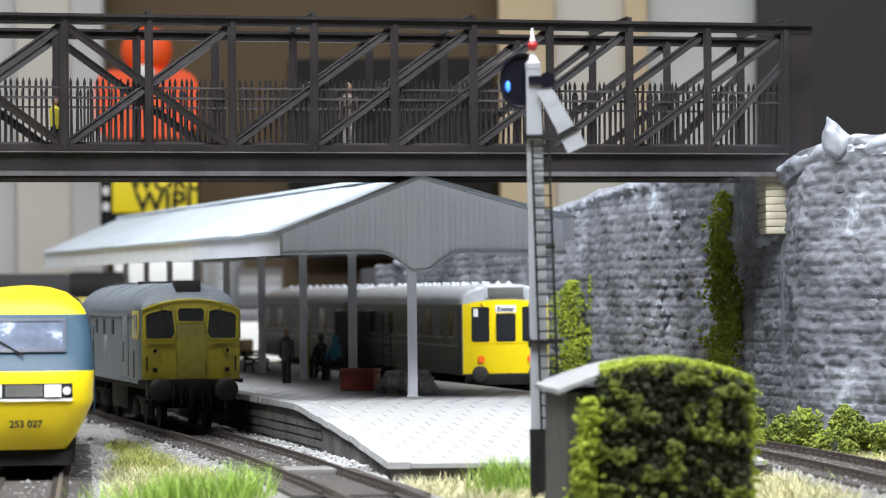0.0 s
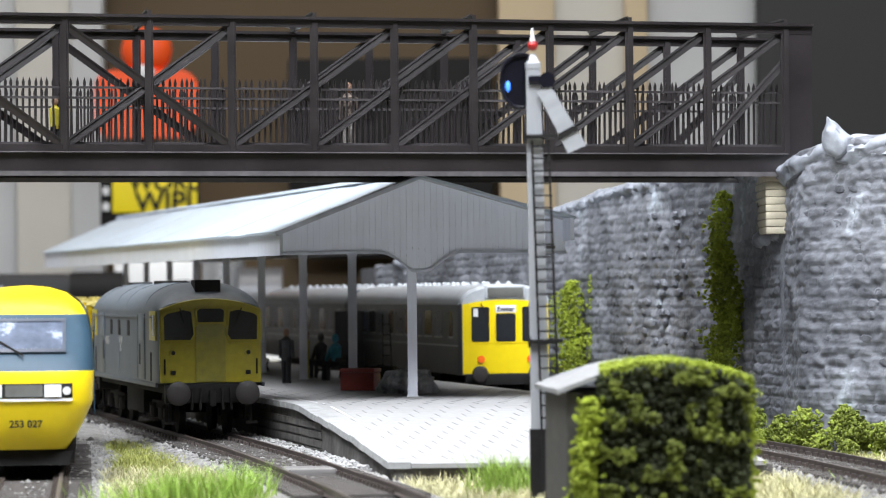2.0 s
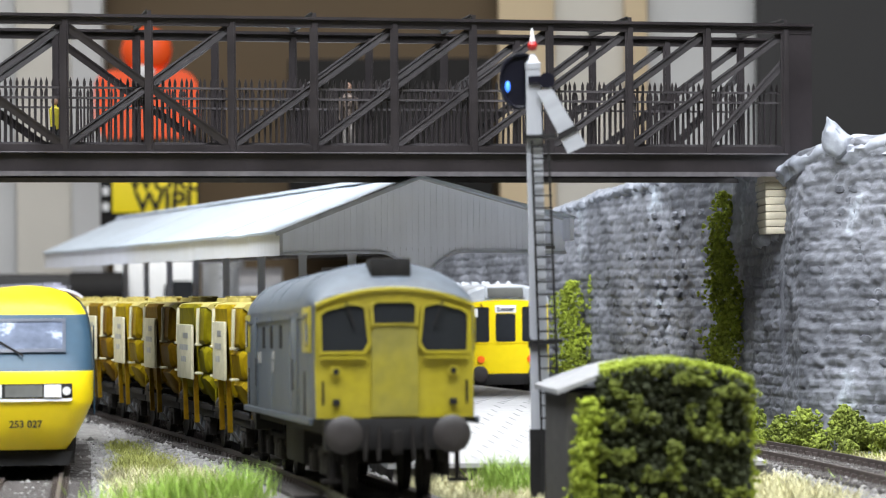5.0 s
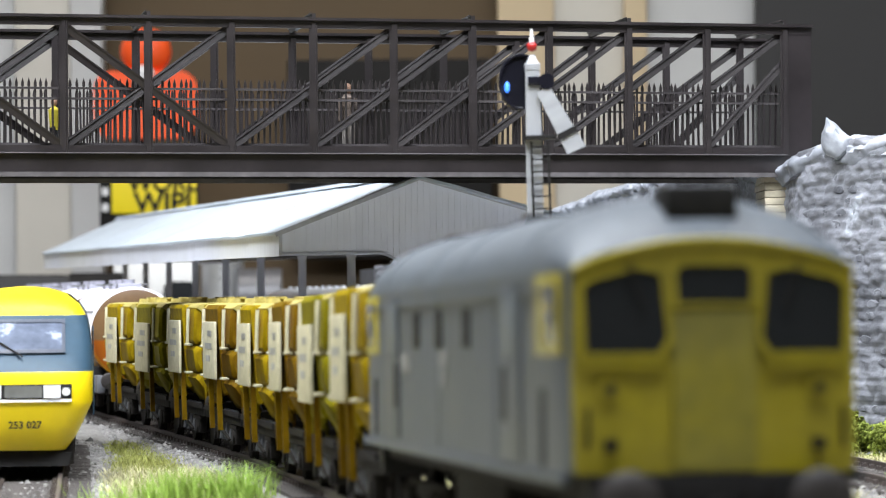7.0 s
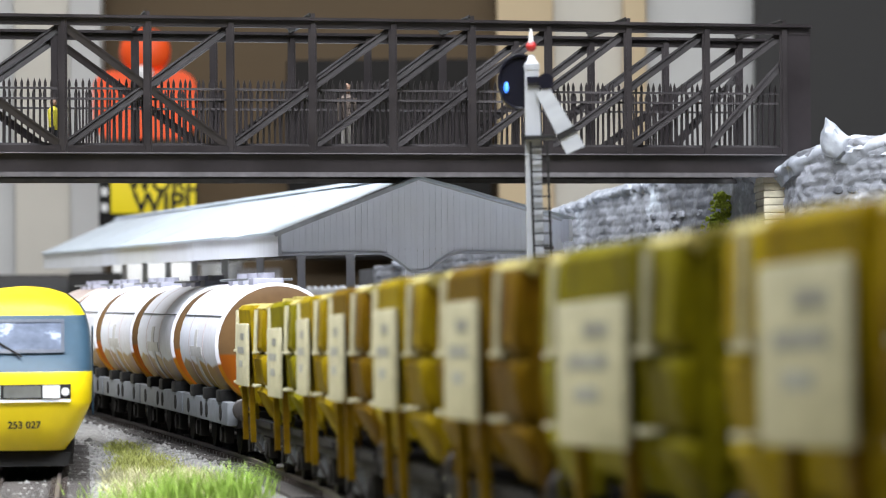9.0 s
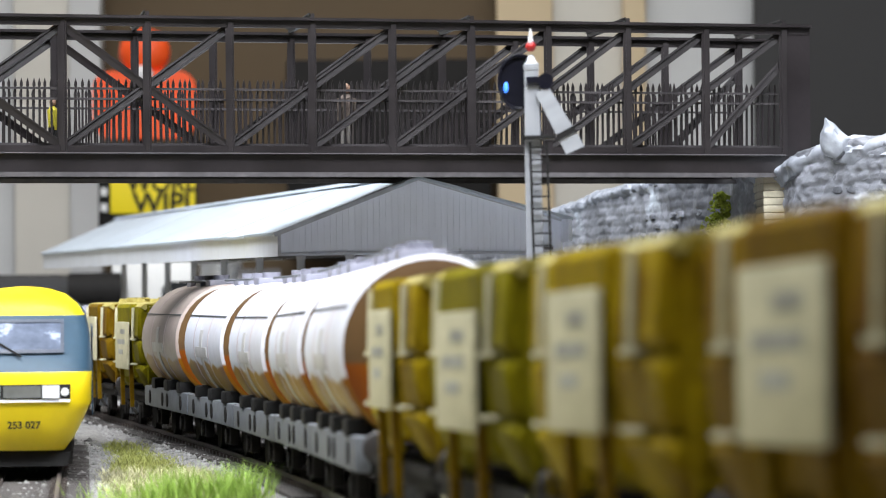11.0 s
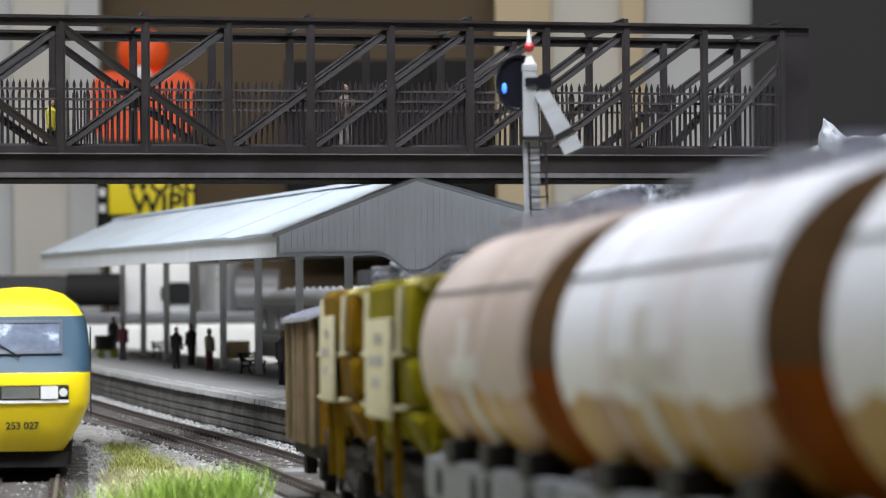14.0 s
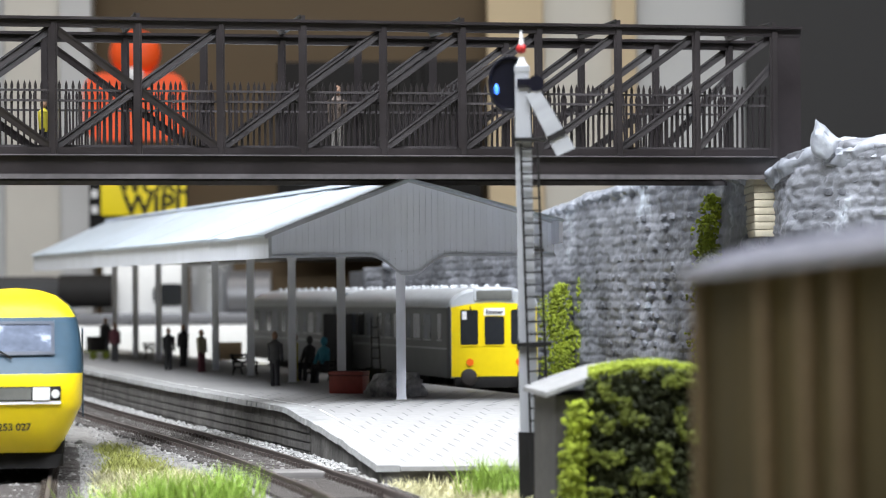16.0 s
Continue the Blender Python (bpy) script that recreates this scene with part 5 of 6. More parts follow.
rings = [eng_ring(0.4, 16.7, 40.4, 44.2), eng_ring(2.0, 17.1, 40.6, 45.2), eng_ring(6, 17.5, 40.8, 47.6), eng_ring(11, 17.6, 40.8, 49.2), eng_ring(18, 17.6, 40.8, 50.2),
         eng_ring(172, 17.6, 40.8, 50.2), eng_ring(180, 17.5, 40.8, 49.0), eng_ring(188, 17.1, 40.6, 45.4), eng_ring(189.6, 16.7, 40.4, 44.2)]
loft(bm, rings)
for f in bm.faces:
    c = f.calc_center_median()
    f.material_index = 1 if c.z > 41.5 else 0
part("body", bm, [M_dullblue, M_engineroof], engine)
for y in (0, 190):
    s1 = 1 if y == 0 else -1
    end = new("cab_end")
    end.parent = engine
    top = [(x, 43.9 - 3.4 * (abs(x) / 16.7) ** 2.2) for x in np.linspace(16.6, -16.6, 13)]
    out = [(-16.6, 17.2), (16.6, 17.2), (16.8, 28)] + top + [(-16.8, 28)]
    bm = B()
    loft(bm, [[(x, y + s1 * (q + 0.0012 * x * x), z) for x, z in out] for q in (-0.35, 1.6)])
    part("front_panel", bm, M_yellowdull, end, "weathered yellow front")
    bm = B()
    panel(bm, [(-4.9, 17.6), (4.9, 17.6), (4.9, 35.2), (3.9, 36.3), (-3.9, 36.3), (-4.9, 35.2)], y - s1 * 0.7, y + s1 * 0.5)
    part("door_panel", bm, M_smear, end, "oil-smeared yellow door")
    for pts in ([(-15.3, 31.2), (-6.7, 31.2), (-5.6, 33.0), (-6.4, 40.4), (-9, 41.0), (-14.2, 39.8), (-15.5, 38.8)], [(-4.3, 37.0), (4.3, 37.0), (4.5, 40.6), (3.6, 41.4), (-3.6, 41.4), (-4.5, 40.6)],
                [(15.3, 31.2), (15.5, 38.8), (14.2, 39.8), (9, 41.0), (6.4, 40.4), (5.6, 33.0), (6.7, 31.2)]):
        bm = B()
        panel(bm, pts, y - s1 * 0.62, y + s1 * 0.3)
        w0 = part("window", bm, M_glass, end, "dark cab window")
        bm = B()
        frame_ring(bm, pts, 0.75, y - s1 * 1.0, y - s1 * 0.2)
        part("window_frame", bm, M_yellowdull, w0)
    for s0 in (-1, 1):
        bm = B()
        beam(bm, (s0 * 10.2, y - s1 * 1.1, 41.6), (s0 * 8.4, y - s1 * 1.2, 36.6), 0.3, 0.4)
        part("wiper", bm, M_black, end)
        bm = B()
        beam(bm, (s0 * 15.6, y - s1 * 0.7, 29.9), (s0 * 6.0, y - s1 * 0.9, 29.9), 0.8, 0.5)
        part("handrail", bm, M_yellowdull, end)
        bm = B()
        rod(bm, (s0 * 12.4, y - s1 * 0.1, 27.0), (s0 * 12.4, y - s1 * 1.0, 27.0), 1.15, n=14)
        lm = part("marker_lamp", bm, M_yellowdull, end)
        bm = B()
        rod(bm, (s0 * 12.4, y - s1 * 1.0, 27.0), (s0 * 12.4, y - s1 * 1.15, 27.0), 0.7, n=12)
        part("lamp_glass", bm, M_black, lm)
        bm = B()
        box(bm, s0 * 11.6, s0 * 13.2, y - s1 * 0.9, y, 19.8, 21.2, 0.2)
        part("socket", bm, M_black, end)
        bm = B()
        rod(bm, (s0 * 15.2, y - s1 * 0.9, 20), (s0 * 15.2, y - s1 * 0.9, 25), 0.3, n=6)
        part("grab_rail", bm, M_frame, end)
    bm = B()
    loft(bm, [[(x, y - s1 * 0.9, z), (x, y + s1 * 1.6, z + 0.2)] + [(x, y + s1 * 1.6, z + 0.9), (x, y - s1 * 0.9, z + 0.6)] for x, z in reversed(top)])
    part("roof_gutter", bm, M_yellowdull, end)
    bm = B()
    box(bm, -4.3, 4.3, y + s1 * 5, y + s1 * 14, 46.2, 50.9, 0.5)
    part("roof_box", bm, M_black, end, "black roof indicator box")
    bm = B()
    box(bm, -15, 15, y - s1 * 0.9, y + s1 * 3, 10.5, 17.0, 0.4)
    part("buffer_beam", bm, M_black, end)
    for s0 in (-1, 1):
        bm = B()
        box(bm, s0 * 17.0, s0 * 17.72, y + s1 * 3.2, y + s1 * 19.5, 31.0, 40.7, 0.25)
        sd = part("cab_side", bm, M_yellowdull, end)
        bm = B()
        box(bm, s0 * 17.6, s0 * 17.85, y + s1 * 5.0, y + s1 * 12.6, 32.4, 39.4, 0.1)
        part("side_window", bm, M_glass, sd)
        bm = B()
        box(bm, s0 * 17.5, s0 * 17.9, y + s1 * 30, y + s1 * 45, 17.8, 39.8, 0.2)
        dr = part("cab_door", bm, M_dullblue, end)
        bm = B()
        box(bm, s0 * 17.85, s0 * 18.0, y + s1 * 32, y + s1 * 43.5, 31.0, 39.2, 0.1)
        part("door_window", bm, M_engineroof, dr)
        bm = B()
        box(bm, s0 * 17.85, s0 * 18.0, y + s1 * 40.5, y + s1 * 44.0, 22.6, 29.6, 0.1)
        part("door_vent", bm, M_black, dr)
        bm = B()
        box(bm, s0 * 17.5, s0 * 17.75, y + s1 * 14.0, y + s1 * 16.5, 17.6, 27.0, 0.1)
        part("handrail_recess", bm, M_frame, end)
        bm = B()
        rod(bm, (s0 * 13.2, y + s1 * 1.0, 4), (s0 * 13.2, y + s1 * 1.0, 11), 0.6, n=6)
        box(bm, s0 * 11.5, s0 * 15.5, y + s1 * 0.4, y + s1 * 3, 3.6, 4.4)
        part("step", bm, M_frame, end)
buffers(engine, -6)
bm = B()
rod(bm, (0, -4, 13.4), (0, 0, 13.4), 1.0)
box(bm, -1, 1, -5, -2.5, 9.5, 14.6, 0.4)
part("coupling", bm, M_frame, engine)
for x in (-6, -3.4, 3.4, 6):
    bm = B()
    rod(bm, (x, -1.6, 15.4), (x * 1.1, -2.2, 8.4), 0.45, n=6)
    part("hose", bm, M_frame, engine)
for s0 in (-1, 1):
    bm = B()
    box(bm, s0 * 17.2, s0 * 18.1, 1, 189, 15.8, 17.2, 0.2)
    part("sole_bar", bm, M_dullblue, engine)
    bm = B()
    box(bm, s0 * 17.5, s0 * 18.0, 13, 177, 38.4, 38.9)
    part("side_strip", bm, M_dullblue, engine)
    for i, y in enumerate((72, 98.5, 122, 149)):
        bm = B()
        box(bm, s0 * 17.5, s0 * 17.85, y, y + 6.0, 32.0, 37.4, 0.15)
        part("side_window", bm, M_black, engine)
    for y, w0, z0, h0 in ((133, 10, 28.4, 2.8), (93, 8, 29.4, 2.0), (95, 4.5, 26.4, 2.6)):
        bm = B()
        box(bm, s0 * 17.55, s0 * 17.8, y, y + w0, z0, z0 + h0)
        part("data_panel", bm, M_marking, engine, "faded pale marking")
    for y0, y1 in ((50, 100), (102, 170)):
        bm = B()
        box(bm, s0 * 17.4, s0 * 17.75, y0, y1, 38.9, 39.3)
        box(bm, s0 * 17.4, s0 * 17.75, y0, y0 + 0.6, 18, 39)
        part("panel_seam", bm, M_engineroof, engine)
for y in (30, 82, 112, 160):
    bm = B()
    loft(bm, [[(x, y + q, z + 0.18) for x, z in section(17.6, 40.8, 40.8, 50.2)[2:-2]] + [(x, y + q, z - 0.2) for x, z in reversed(section(17.6, 40.8, 40.8, 50.2)[2:-2])] for q in (0, 0.7)])
    part("roof_seam", bm, M_engineroof, engine)
for x in (-8, 8):
    bm = B()
    box(bm, x - 0.4, x + 0.4, 16, 174, 47.9, 49.2, 0.1)
    part("roof_rib", bm, M_engineroof, engine)
bm = B()
rod(bm, (0, 95, 49.8), (0, 95, 51), 6, n=20)
part("roof_fan", bm, M_frame, engine)
bm = B()
box(bm, -13, 13, 72, 118, 5, 16, 1)
part("fuel_tank", bm, M_frame, engine)
bm = B()
box(bm, -14, 14, 3, 187, 13.5, 17.2)
part("underframe", bm, M_frame, engine)
bogie(engine, 34, 34)
bogie(engine, 156, 34)


# hopper wagons
def tier(bm, s0, y0, y1, z0, z1, w0, w1, back=13.8):
    """One bulging panel of a hopper side, w0 out at its foot and w1 at its head."""
    rr = []
    for y, k in ((y0, 0.9), (y0 + 1.2, 0.0), (y1 - 1.2, 0.0), (y1, 0.9)):
        rr.append([(s0 * back, y, z0 + k), (s0 * (w0 - 0.8 - k), y, z0 + k), (s0 * (w0 - k), y, z0 + 1.2 + k), (s0 * (w1 - k), y, z1 - 1.2 - k), (s0 * (w1 - 0.9 - k), y, z1 - k), (s0 * back, y, z1 - k)])
    loft(bm, rr)


def hopper(mat, label, plate=(30, 57, 22.0, 38.4)):
    t = thing("hopper_wagon", mm(0, 0, 0), label, "wagon", "train of wagons")
    L0 = 82
    bm = B()
    rings = []
    for y, w, zb, zt in ((5.5, 12.6, 19, 41.6), (7, 14.2, 16, 42.6), (20, 14.6, 15, 43.0), (62, 14.6, 15, 43.0), (75, 14.2, 16, 42.6), (76.5, 12.6, 19, 41.6)):
        rings.append([(x, y, z) for x, z in [(w * 0.62, zb), (w, zb + 8), (w, zt - 4), (w - 0.8, zt - 1.3), (w - 3.0, zt), (-w + 3.0, zt), (-w + 0.8, zt - 1.3), (-w, zt - 4), (-w, zb + 8), (-w * 0.62, zb)]])
    loft(bm, rings)
    part("body", bm, mat, t)
    p0, p1, pz0, pz1 = plate
    for s0 in (-1, 1):
        # three tiers of bulging panels either side of the plate bay
        for y0, y1 in ((6.5, p0 - 2.5), (p1 + 2.5, 75.5)):
            for z0, z1, w0, w1 in ((14.0, 22.2, 12.6, 15.6), (22.8, 30.6, 15.6, 16.2), (31.2, 42.4, 16.2, 15.8)):
                bm = B()
                tier(bm, s0, y0, y1, z0, z1, w0, w1, 11.5 if z0 < 20 else 13.8)
                part("side_panel", bm, mat, t)
        bm = B()
        tier(bm, s0, p0 - 2.0, p1 + 2.0, 17.5, 43.2, 15.4, 16.9)
        part("plate_bay", bm, mat, t)
        bm = B()
        box(bm, s0 * 16.9, s0 * 17.8, p0, p1, pz0, pz1, 0.35)
        pl = part("plate", bm, M_plate, t, "faded cream data plate")
        for j, (a0, a1) in enumerate(((0.2, 0.55), (0.2, 0.8), (0.35, 0.7))):
            bm = B()
            zz = pz1 - 4.2 - 3.6 * j
            box(bm, s0 * 17.78, s0 * 17.9, p0 + (p1 - p0) * a0, p0 + (p1 - p0) * a1, zz, zz + 1.7)
            part("marking", bm, M_platemark, pl, "faded grey marking")
        for y, z in ((18, 30.7), (66, 30.7), (18, 22.2), (66, 22.2)):
            bm = B()
            box(bm, s0 * 15.2, s0 * 17.4, y - 2.4, y + 2.4, z, z + 0.7, 0.25)
            part("ledge", bm, M_plate, t, "pale ledge")
        for y in (18, 66):
            bm = B()
            rod(bm, (s0 * 16.6, y, 31.2), (s0 * 16.3, y, 42.0), 0.55, n=8)
            part("pipe", bm, M_plate, t, "pale upright pipe")
        # Struts share one brown, darker than the yellow and olive bodies.
        for y in (p0 + 3, p1 - 5):
            bm = B()
            loft(bm, [[(s0 * x, y + q, z) for x, q in ((w - 1.4, -h), (w, -h), (w, h), (w - 1.4, h))] for z, w, h in ((7.5, 16.4, 0.8), (14, 16.6, 0.9), (22, 16.8, 1.0))])
            part("strut", bm, M_hopper3, t, "dark brown strut")
        bm = B()
        box(bm, s0 * 12.5, s0 * 14.0, 0, L0, 9.6, 12.0, 0.3)
        part("sole_bar", bm, M_frame, t)
        bm = B()
        beam(bm, (s0 * 14.4, 1, 12.6), (s0 * 14.4, L0 - 1, 12.6), 1.4, 0.5)
        part("footboard", bm, M_frame, t)
        for y in (20, 62):
            bm = B()
            box(bm, s0 * 11.0, s0 * 13.4, y - 4, y + 4, 4.0, 9.6, 0.5)
            rod(bm, (s0 * 13, y, 6), (s0 * 14, y, 6), 2.2, n=12)
            box(bm, s0 * 12.8, s0 * 13.8, y - 7, y + 7, 8.2, 9.4, 0.3)
            part("axle_box", bm, M_frame, t)
        for y in (30, 40, 50):
            bm = B()
            rod(bm, (s0 * 11.5, y, 13), (s0 * 12.8, y + 2, 4.5), 0.9, n=8)
            part("discharge_pipe", bm, M_solebar, t)
        bm = B()
        beam(bm, (s0 * 14.0, 26, 5), (s0 * 14.0, 56, 9), 0.6, 0.8)
        part("brake_lever", bm, M_frame, t)
    for y, q in ((6.0, -1), (76.0, 1)):
        for x0, x1 in ((-12.6, -0.7), (0.7, 12.6)):
            for z0, z1 in ((17.5, 24.5), (25.2, 33.0), (33.7, 41.5)):
                bm = B()
                box(bm, x0, x1, y - 1.2, y + 1.2, z0, z1, 0.7)
                part("end_panel", bm, mat, t)
        bm = B()
        box(bm, -12.8, 12.8, y + q * 1.0, y + q * 2.2, 24.4, 25.3, 0.3)
        part("end_shelf", bm, mat, t)
        bm = B()
        for x in (-13.0, -9.8):
            rod(bm, (x, y + q * 2.4, 11), (x, y + q * 2.4, 43), 0.4, n=6)
        for z in np.arange(14, 43, 3.2):
            rod(bm, (-13.0, y + q * 2.4, z), (-9.8, y + q * 2.4, z), 0.3, n=6)
        part("ladder", bm, mat, t)
    # Top plate and hatches get the pale colour of a lit top.
    bm = B()
    sec = [(-15.2, 42.3), (-14.0, 43.3), (-11, 43.7), (11, 43.7), (14.0, 43.3), (15.2, 42.3)]
    loft(bm, [[(x, y, z) for x, z in sec] + [(x * 0.9, y, z - 1.2) for x, z in reversed(sec)] for y in (6.2, 75.8)])
    part("top_plate", bm, M_hoppertop, t, "top plate coloured pale as lit from above")
    for y in (18, 41, 64):
        bm = B()
        rod(bm, (0, y, 43.4), (0, y, 45.0), 4.6, 4.2, n=16)
        box(bm, -1, 1, y - 5.2, y + 5.2, 44.8, 45.5, 0.2)
        part("hatch", bm, M_hoppertop, t)
    for y in (0, L0 - 1.6):
        bm = B()
        box(bm, -13.5, 13.5, y, y + 1.6, 9.5, 14, 0.2)
        part("head_stock", bm, M_frame, t)
    for y in (20, 62):
        wheelset(t, y, 6.0)
    buffers(t, -4.6, head=3.0)
    return t


# tank wagons
def tanker(mat, label):
    t = thing("tank_wagon", mm(0, 0, 0), label, "wagon", "train of wagons")
    CZ, R, L0 = 31.6, 17.9, 105
    bm = B()
    n = 36
    loft(bm, [[(math.sin(a) * r, y, CZ + math.cos(a) * r) for a in np.linspace(0, 2 * math.pi, n + 1)[:-1]] for y, r in ((8.0, R - 0.9), (8.6, R), (35, R), (69, R), (93.4, R), (94.2, R - 0.9))], caps=False)
    part("barrel", bm, mat, t)
    for y, q in ((8.0, -1), (94.2, 1)):
        # End colour carries the painted gloss reflection as two tones.
        bm = B()
        loft(bm, [[(math.sin(a) * r, y + q * yy, CZ + math.cos(a) * r) for a in np.linspace(0, 2 * math.pi, n + 1)[:-1]] for r, yy in ((R - 0.9, 0), (R * 0.8, 0.9), (R * 0.4, 1.6), (R * 0.05, 1.8))])
        part("tank_end", bm, M_tankend, t, "orange-brown tank end with its gloss reflection painted in")
    for y in (36, 69):
        bm = B()
        loft(bm, [[(math.sin(a) * r, y + yy, CZ + math.cos(a) * r) for a in np.linspace(0, 2 * math.pi, n + 1)[:-1]] for r, yy in ((R - 0.1, 0), (R + 0.06, 0), (R + 0.06, 1.6), (R - 0.1, 1.6))], caps=False)
        part("band", bm, M_pinkband, t, "faint pink ring on the barrel")
    for s0 in (-1, 1):
        bm = B()
        a = math.radians(62)
        beam(bm, (s0 * math.sin(a) * (R + 0.1), 8.6, CZ + math.cos(a) * (R + 0.1)), (s0 * math.sin(a) * (R + 0.1), 93.4, CZ + math.cos(a) * (R + 0.1)), 0.35, 0.35)
        part("seam", bm, M_solebar, t)
        bm = B()
        for y0, y1, a0, a1 in ((50, 56, 76, 136), (40, 66, 92, 102)):
            sec = [(s0 * math.sin(math.radians(q)) * (R + 0.15), CZ + math.cos(math.radians(q)) * (R + 0.15)) for q in np.linspace(a0, a1, 9)]
            loft(bm, [[(x, y, z) for x, z in sec] + [(x * 0.98, y, z) for x, z in reversed(sec)] for y in (y0, y1)])
        part("marking", bm, M_faded, t, "faded white cross-shaped panel")
        bm = B()
        box(bm, s0 * 12.6, s0 * 15.6, 0, L0, 9.2, 15.8, 0.5)
        sb = part("sole_bar", bm, M_solebar, t, "pale grey sole bar")
        for y in (14, 46, 58, 90):
            bm = B()
            rod(bm, (s0 * 15.2, y, 12.4), (s0 * 15.9, y, 12.4), 2.2, n=14)
            part("hole_plate", bm, M_frame, sb)
        for y in (16, 47, 78):
            bm = B()
            box(bm, s0 * 11.0, s0 * 16.2, y - 4.2, y + 4.2, 15.4, 19.0, 0.7)
            part("saddle", bm, M_black, t)
        for y in (24, 81):
            bm = B()
            box(bm, s0 * 11.0, s0 * 13.6, y - 5, y + 5, 3.5, 9.0, 0.5)
            rod(bm, (s0 * 13.2, y, 6), (s0 * 14.4, y, 6), 2.2, n=12)
            part("axle_box", bm, M_frame, t)
    for y in (30, 52, 74):
        bm = B()
        box(bm, -4.5, 4.5, y - 5, y + 5, CZ + R - 0.8, CZ + R + 1.4, 0.4)
        rod(bm, (0, y, CZ + R + 1.2), (0, y, CZ + R + 3.0), 2.6, n=14)
        part("hatch", bm, M_vanroof, t)
    bm = B()
    for x in (-6.5, 6.5):
        rod(bm, (x, 22, CZ + R + 1.0), (x, 82, CZ + R + 1.0), 0.35, n=6)
    part("walkway_rail", bm, M_solebar, t)
    bm = B()
    box(bm, -12.8, 12.8, 0.2, L0 - 0.2, 8.5, 11.5)
    part("underframe", bm, M_frame, t)
    for y in (24, 81):
        wheelset(t, y, 6.0)
    buffers(t, -3.6, head=3.2)
    return t


def brake_van():
    t = thing("brake_van", mm(0, 0, 0), "weathered brown planked van with a grey roof", "wagon", "train of wagons")
    L0 = 76
    bm = B()
    box(bm, -15.6, 15.6, 2, L0 - 2, 11.5, 38.5, 0.3)
    part("body", bm, M_vanwood, t)
    for s0 in (-1, 1):
        for i in range(11):
            y = 2.2 + 6.45 * i
            bm = B()
            box(bm, s0 * 15.6, s0 * 16.0, y, y + 6.1, 12, 38, 0.15)
            part("plank", bm, M_vanwood, t)
        for y in (3, 26, 37, 50, 73):
            bm = B()
            box(bm, s0 * 15.8, s0 * 16.8, y - 1.3, y + 1.3, 11.5, 38.2, 0.25)
            part("side_post", bm, M_vanpost, t)
        bm = B()
        box(bm, s0 * 12.5, s0 * 14.5, 0, L0, 8.5, 11.8, 0.3)
        part("sole_bar", bm, M_frame, t)
        for y in (17, 59):
            bm = B()
            box(bm, s0 * 11.0, s0 * 13.6, y - 4, y + 4, 4, 9, 0.5)
            part("axle_box", bm, M_frame, t)
    for y in (1.4, L0 - 2.2):
        for x in np.linspace(-12.4, 12.4, 6):
            bm = B()
            box(bm, x - 2.3, x + 2.3, y, y + 0.7, 12, 38.2 + 3.2 * (1 - (x / 16) ** 2), 0.15)
            part("end_plank", bm, M_vanend, t)
    bm = B()
    sec = [(x, 39.0 + 3.6 * (1 - (x / 17.6) ** 2)) for x in np.linspace(-17.6, 17.6, 13)]
    loft(bm, [[(x, y, z) for x, z in sec] + [(x, y, z - 1) for x, z in reversed(sec)] for y in (0, L0)])
    part("roof", bm, M_vanroof, t)
    for y in np.linspace(5, 71, 8):
        bm = B()
        loft(bm, [[(x, y + q, z + 0.25) for x, z in sec] + [(x, y + q, z - 0.1) for x, z in reversed(sec)] for q in (0, 0.8)])
        part("roof_rib", bm, M_vanroof, t)
    for y in (17, 59):
        wheelset(t, y, 6.0)
    buffers(t, -4, head=3.0)
    buffers(t, L0 - 2, head=3.0)
    return t


# the express power car
hst = thing("power_car", mm(-108.5, 874, 0, 0, 0, 6), "yellow and blue express power car standing on the siding", "locomotive")
bm = B()
PROF = [(6.2, 11.8, 5.0), (8.4, 12.9, 3.2), (12.4, 15.0, 1.6), (17.0, 17.2, 0.4), (18.8, 18.0, 0.0), (26.4, 18.2, 1.2), (26.6, 18.2, 1.3), (31.5, 18.1, 5.2), (36.5, 17.6, 10.2), (40.9, 16.6, 15.0), (41.2, 16.5, 15.3), (44.2, 14.6, 20.0), (46.9, 11.2, 26.5), (48.4, 6.5, 34), (48.9, 1.5, 42)]


def hst_ring(z, w, n0):
    pts = []
    for a in np.linspace(-90, 90, 25):
        c, s1 = math.cos(math.radians(a)), math.sin(math.radians(a))
        x = w * math.copysign(abs(s1) ** 0.55, s1)
        y = n0 + 10.0 * (1 - abs(c) ** 0.55)
        pts.append((x, y, z))
    return pts + [(w, 225, z), (-w, 225, z)]


vr = loft(bm, [hst_ring(*p) for p in PROF])
for f in bm.faces:
    c = f.calc_center_median()
    if c.y > 60:
        f.material_index = 1 if c.z < 44 else 2
    elif 26.5 < c.z < 41.1:
        f.material_index = 1
    else:
        f.material_index = 0
part("body", bm, [M_yellow, M_blue, M_black], hst)
# windscreen, set on the raked front
def rake(x, z):
    k = np.interp(z, [p[0] for p in PROF], [p[2] for p in PROF])
    w = np.interp(z, [p[0] for p in PROF], [p[1] for p in PROF])
    s1 = min(1.0, (abs(x) / w)) ** (1 / 0.55)
    c = math.sqrt(max(0, 1 - s1 * s1))
    return k + 10.0 * (1 - c ** 0.55)


def skin(pts, off, mat, name, parent, label="", thick=0.5):
    """A plate that follows the raked nose."""
    bm = B()
    loft(bm, [[(x, rake(x, z) - off - q, z) for x, z in pts] for q in (0, thick)])
    return part(name, bm, mat, parent, label)


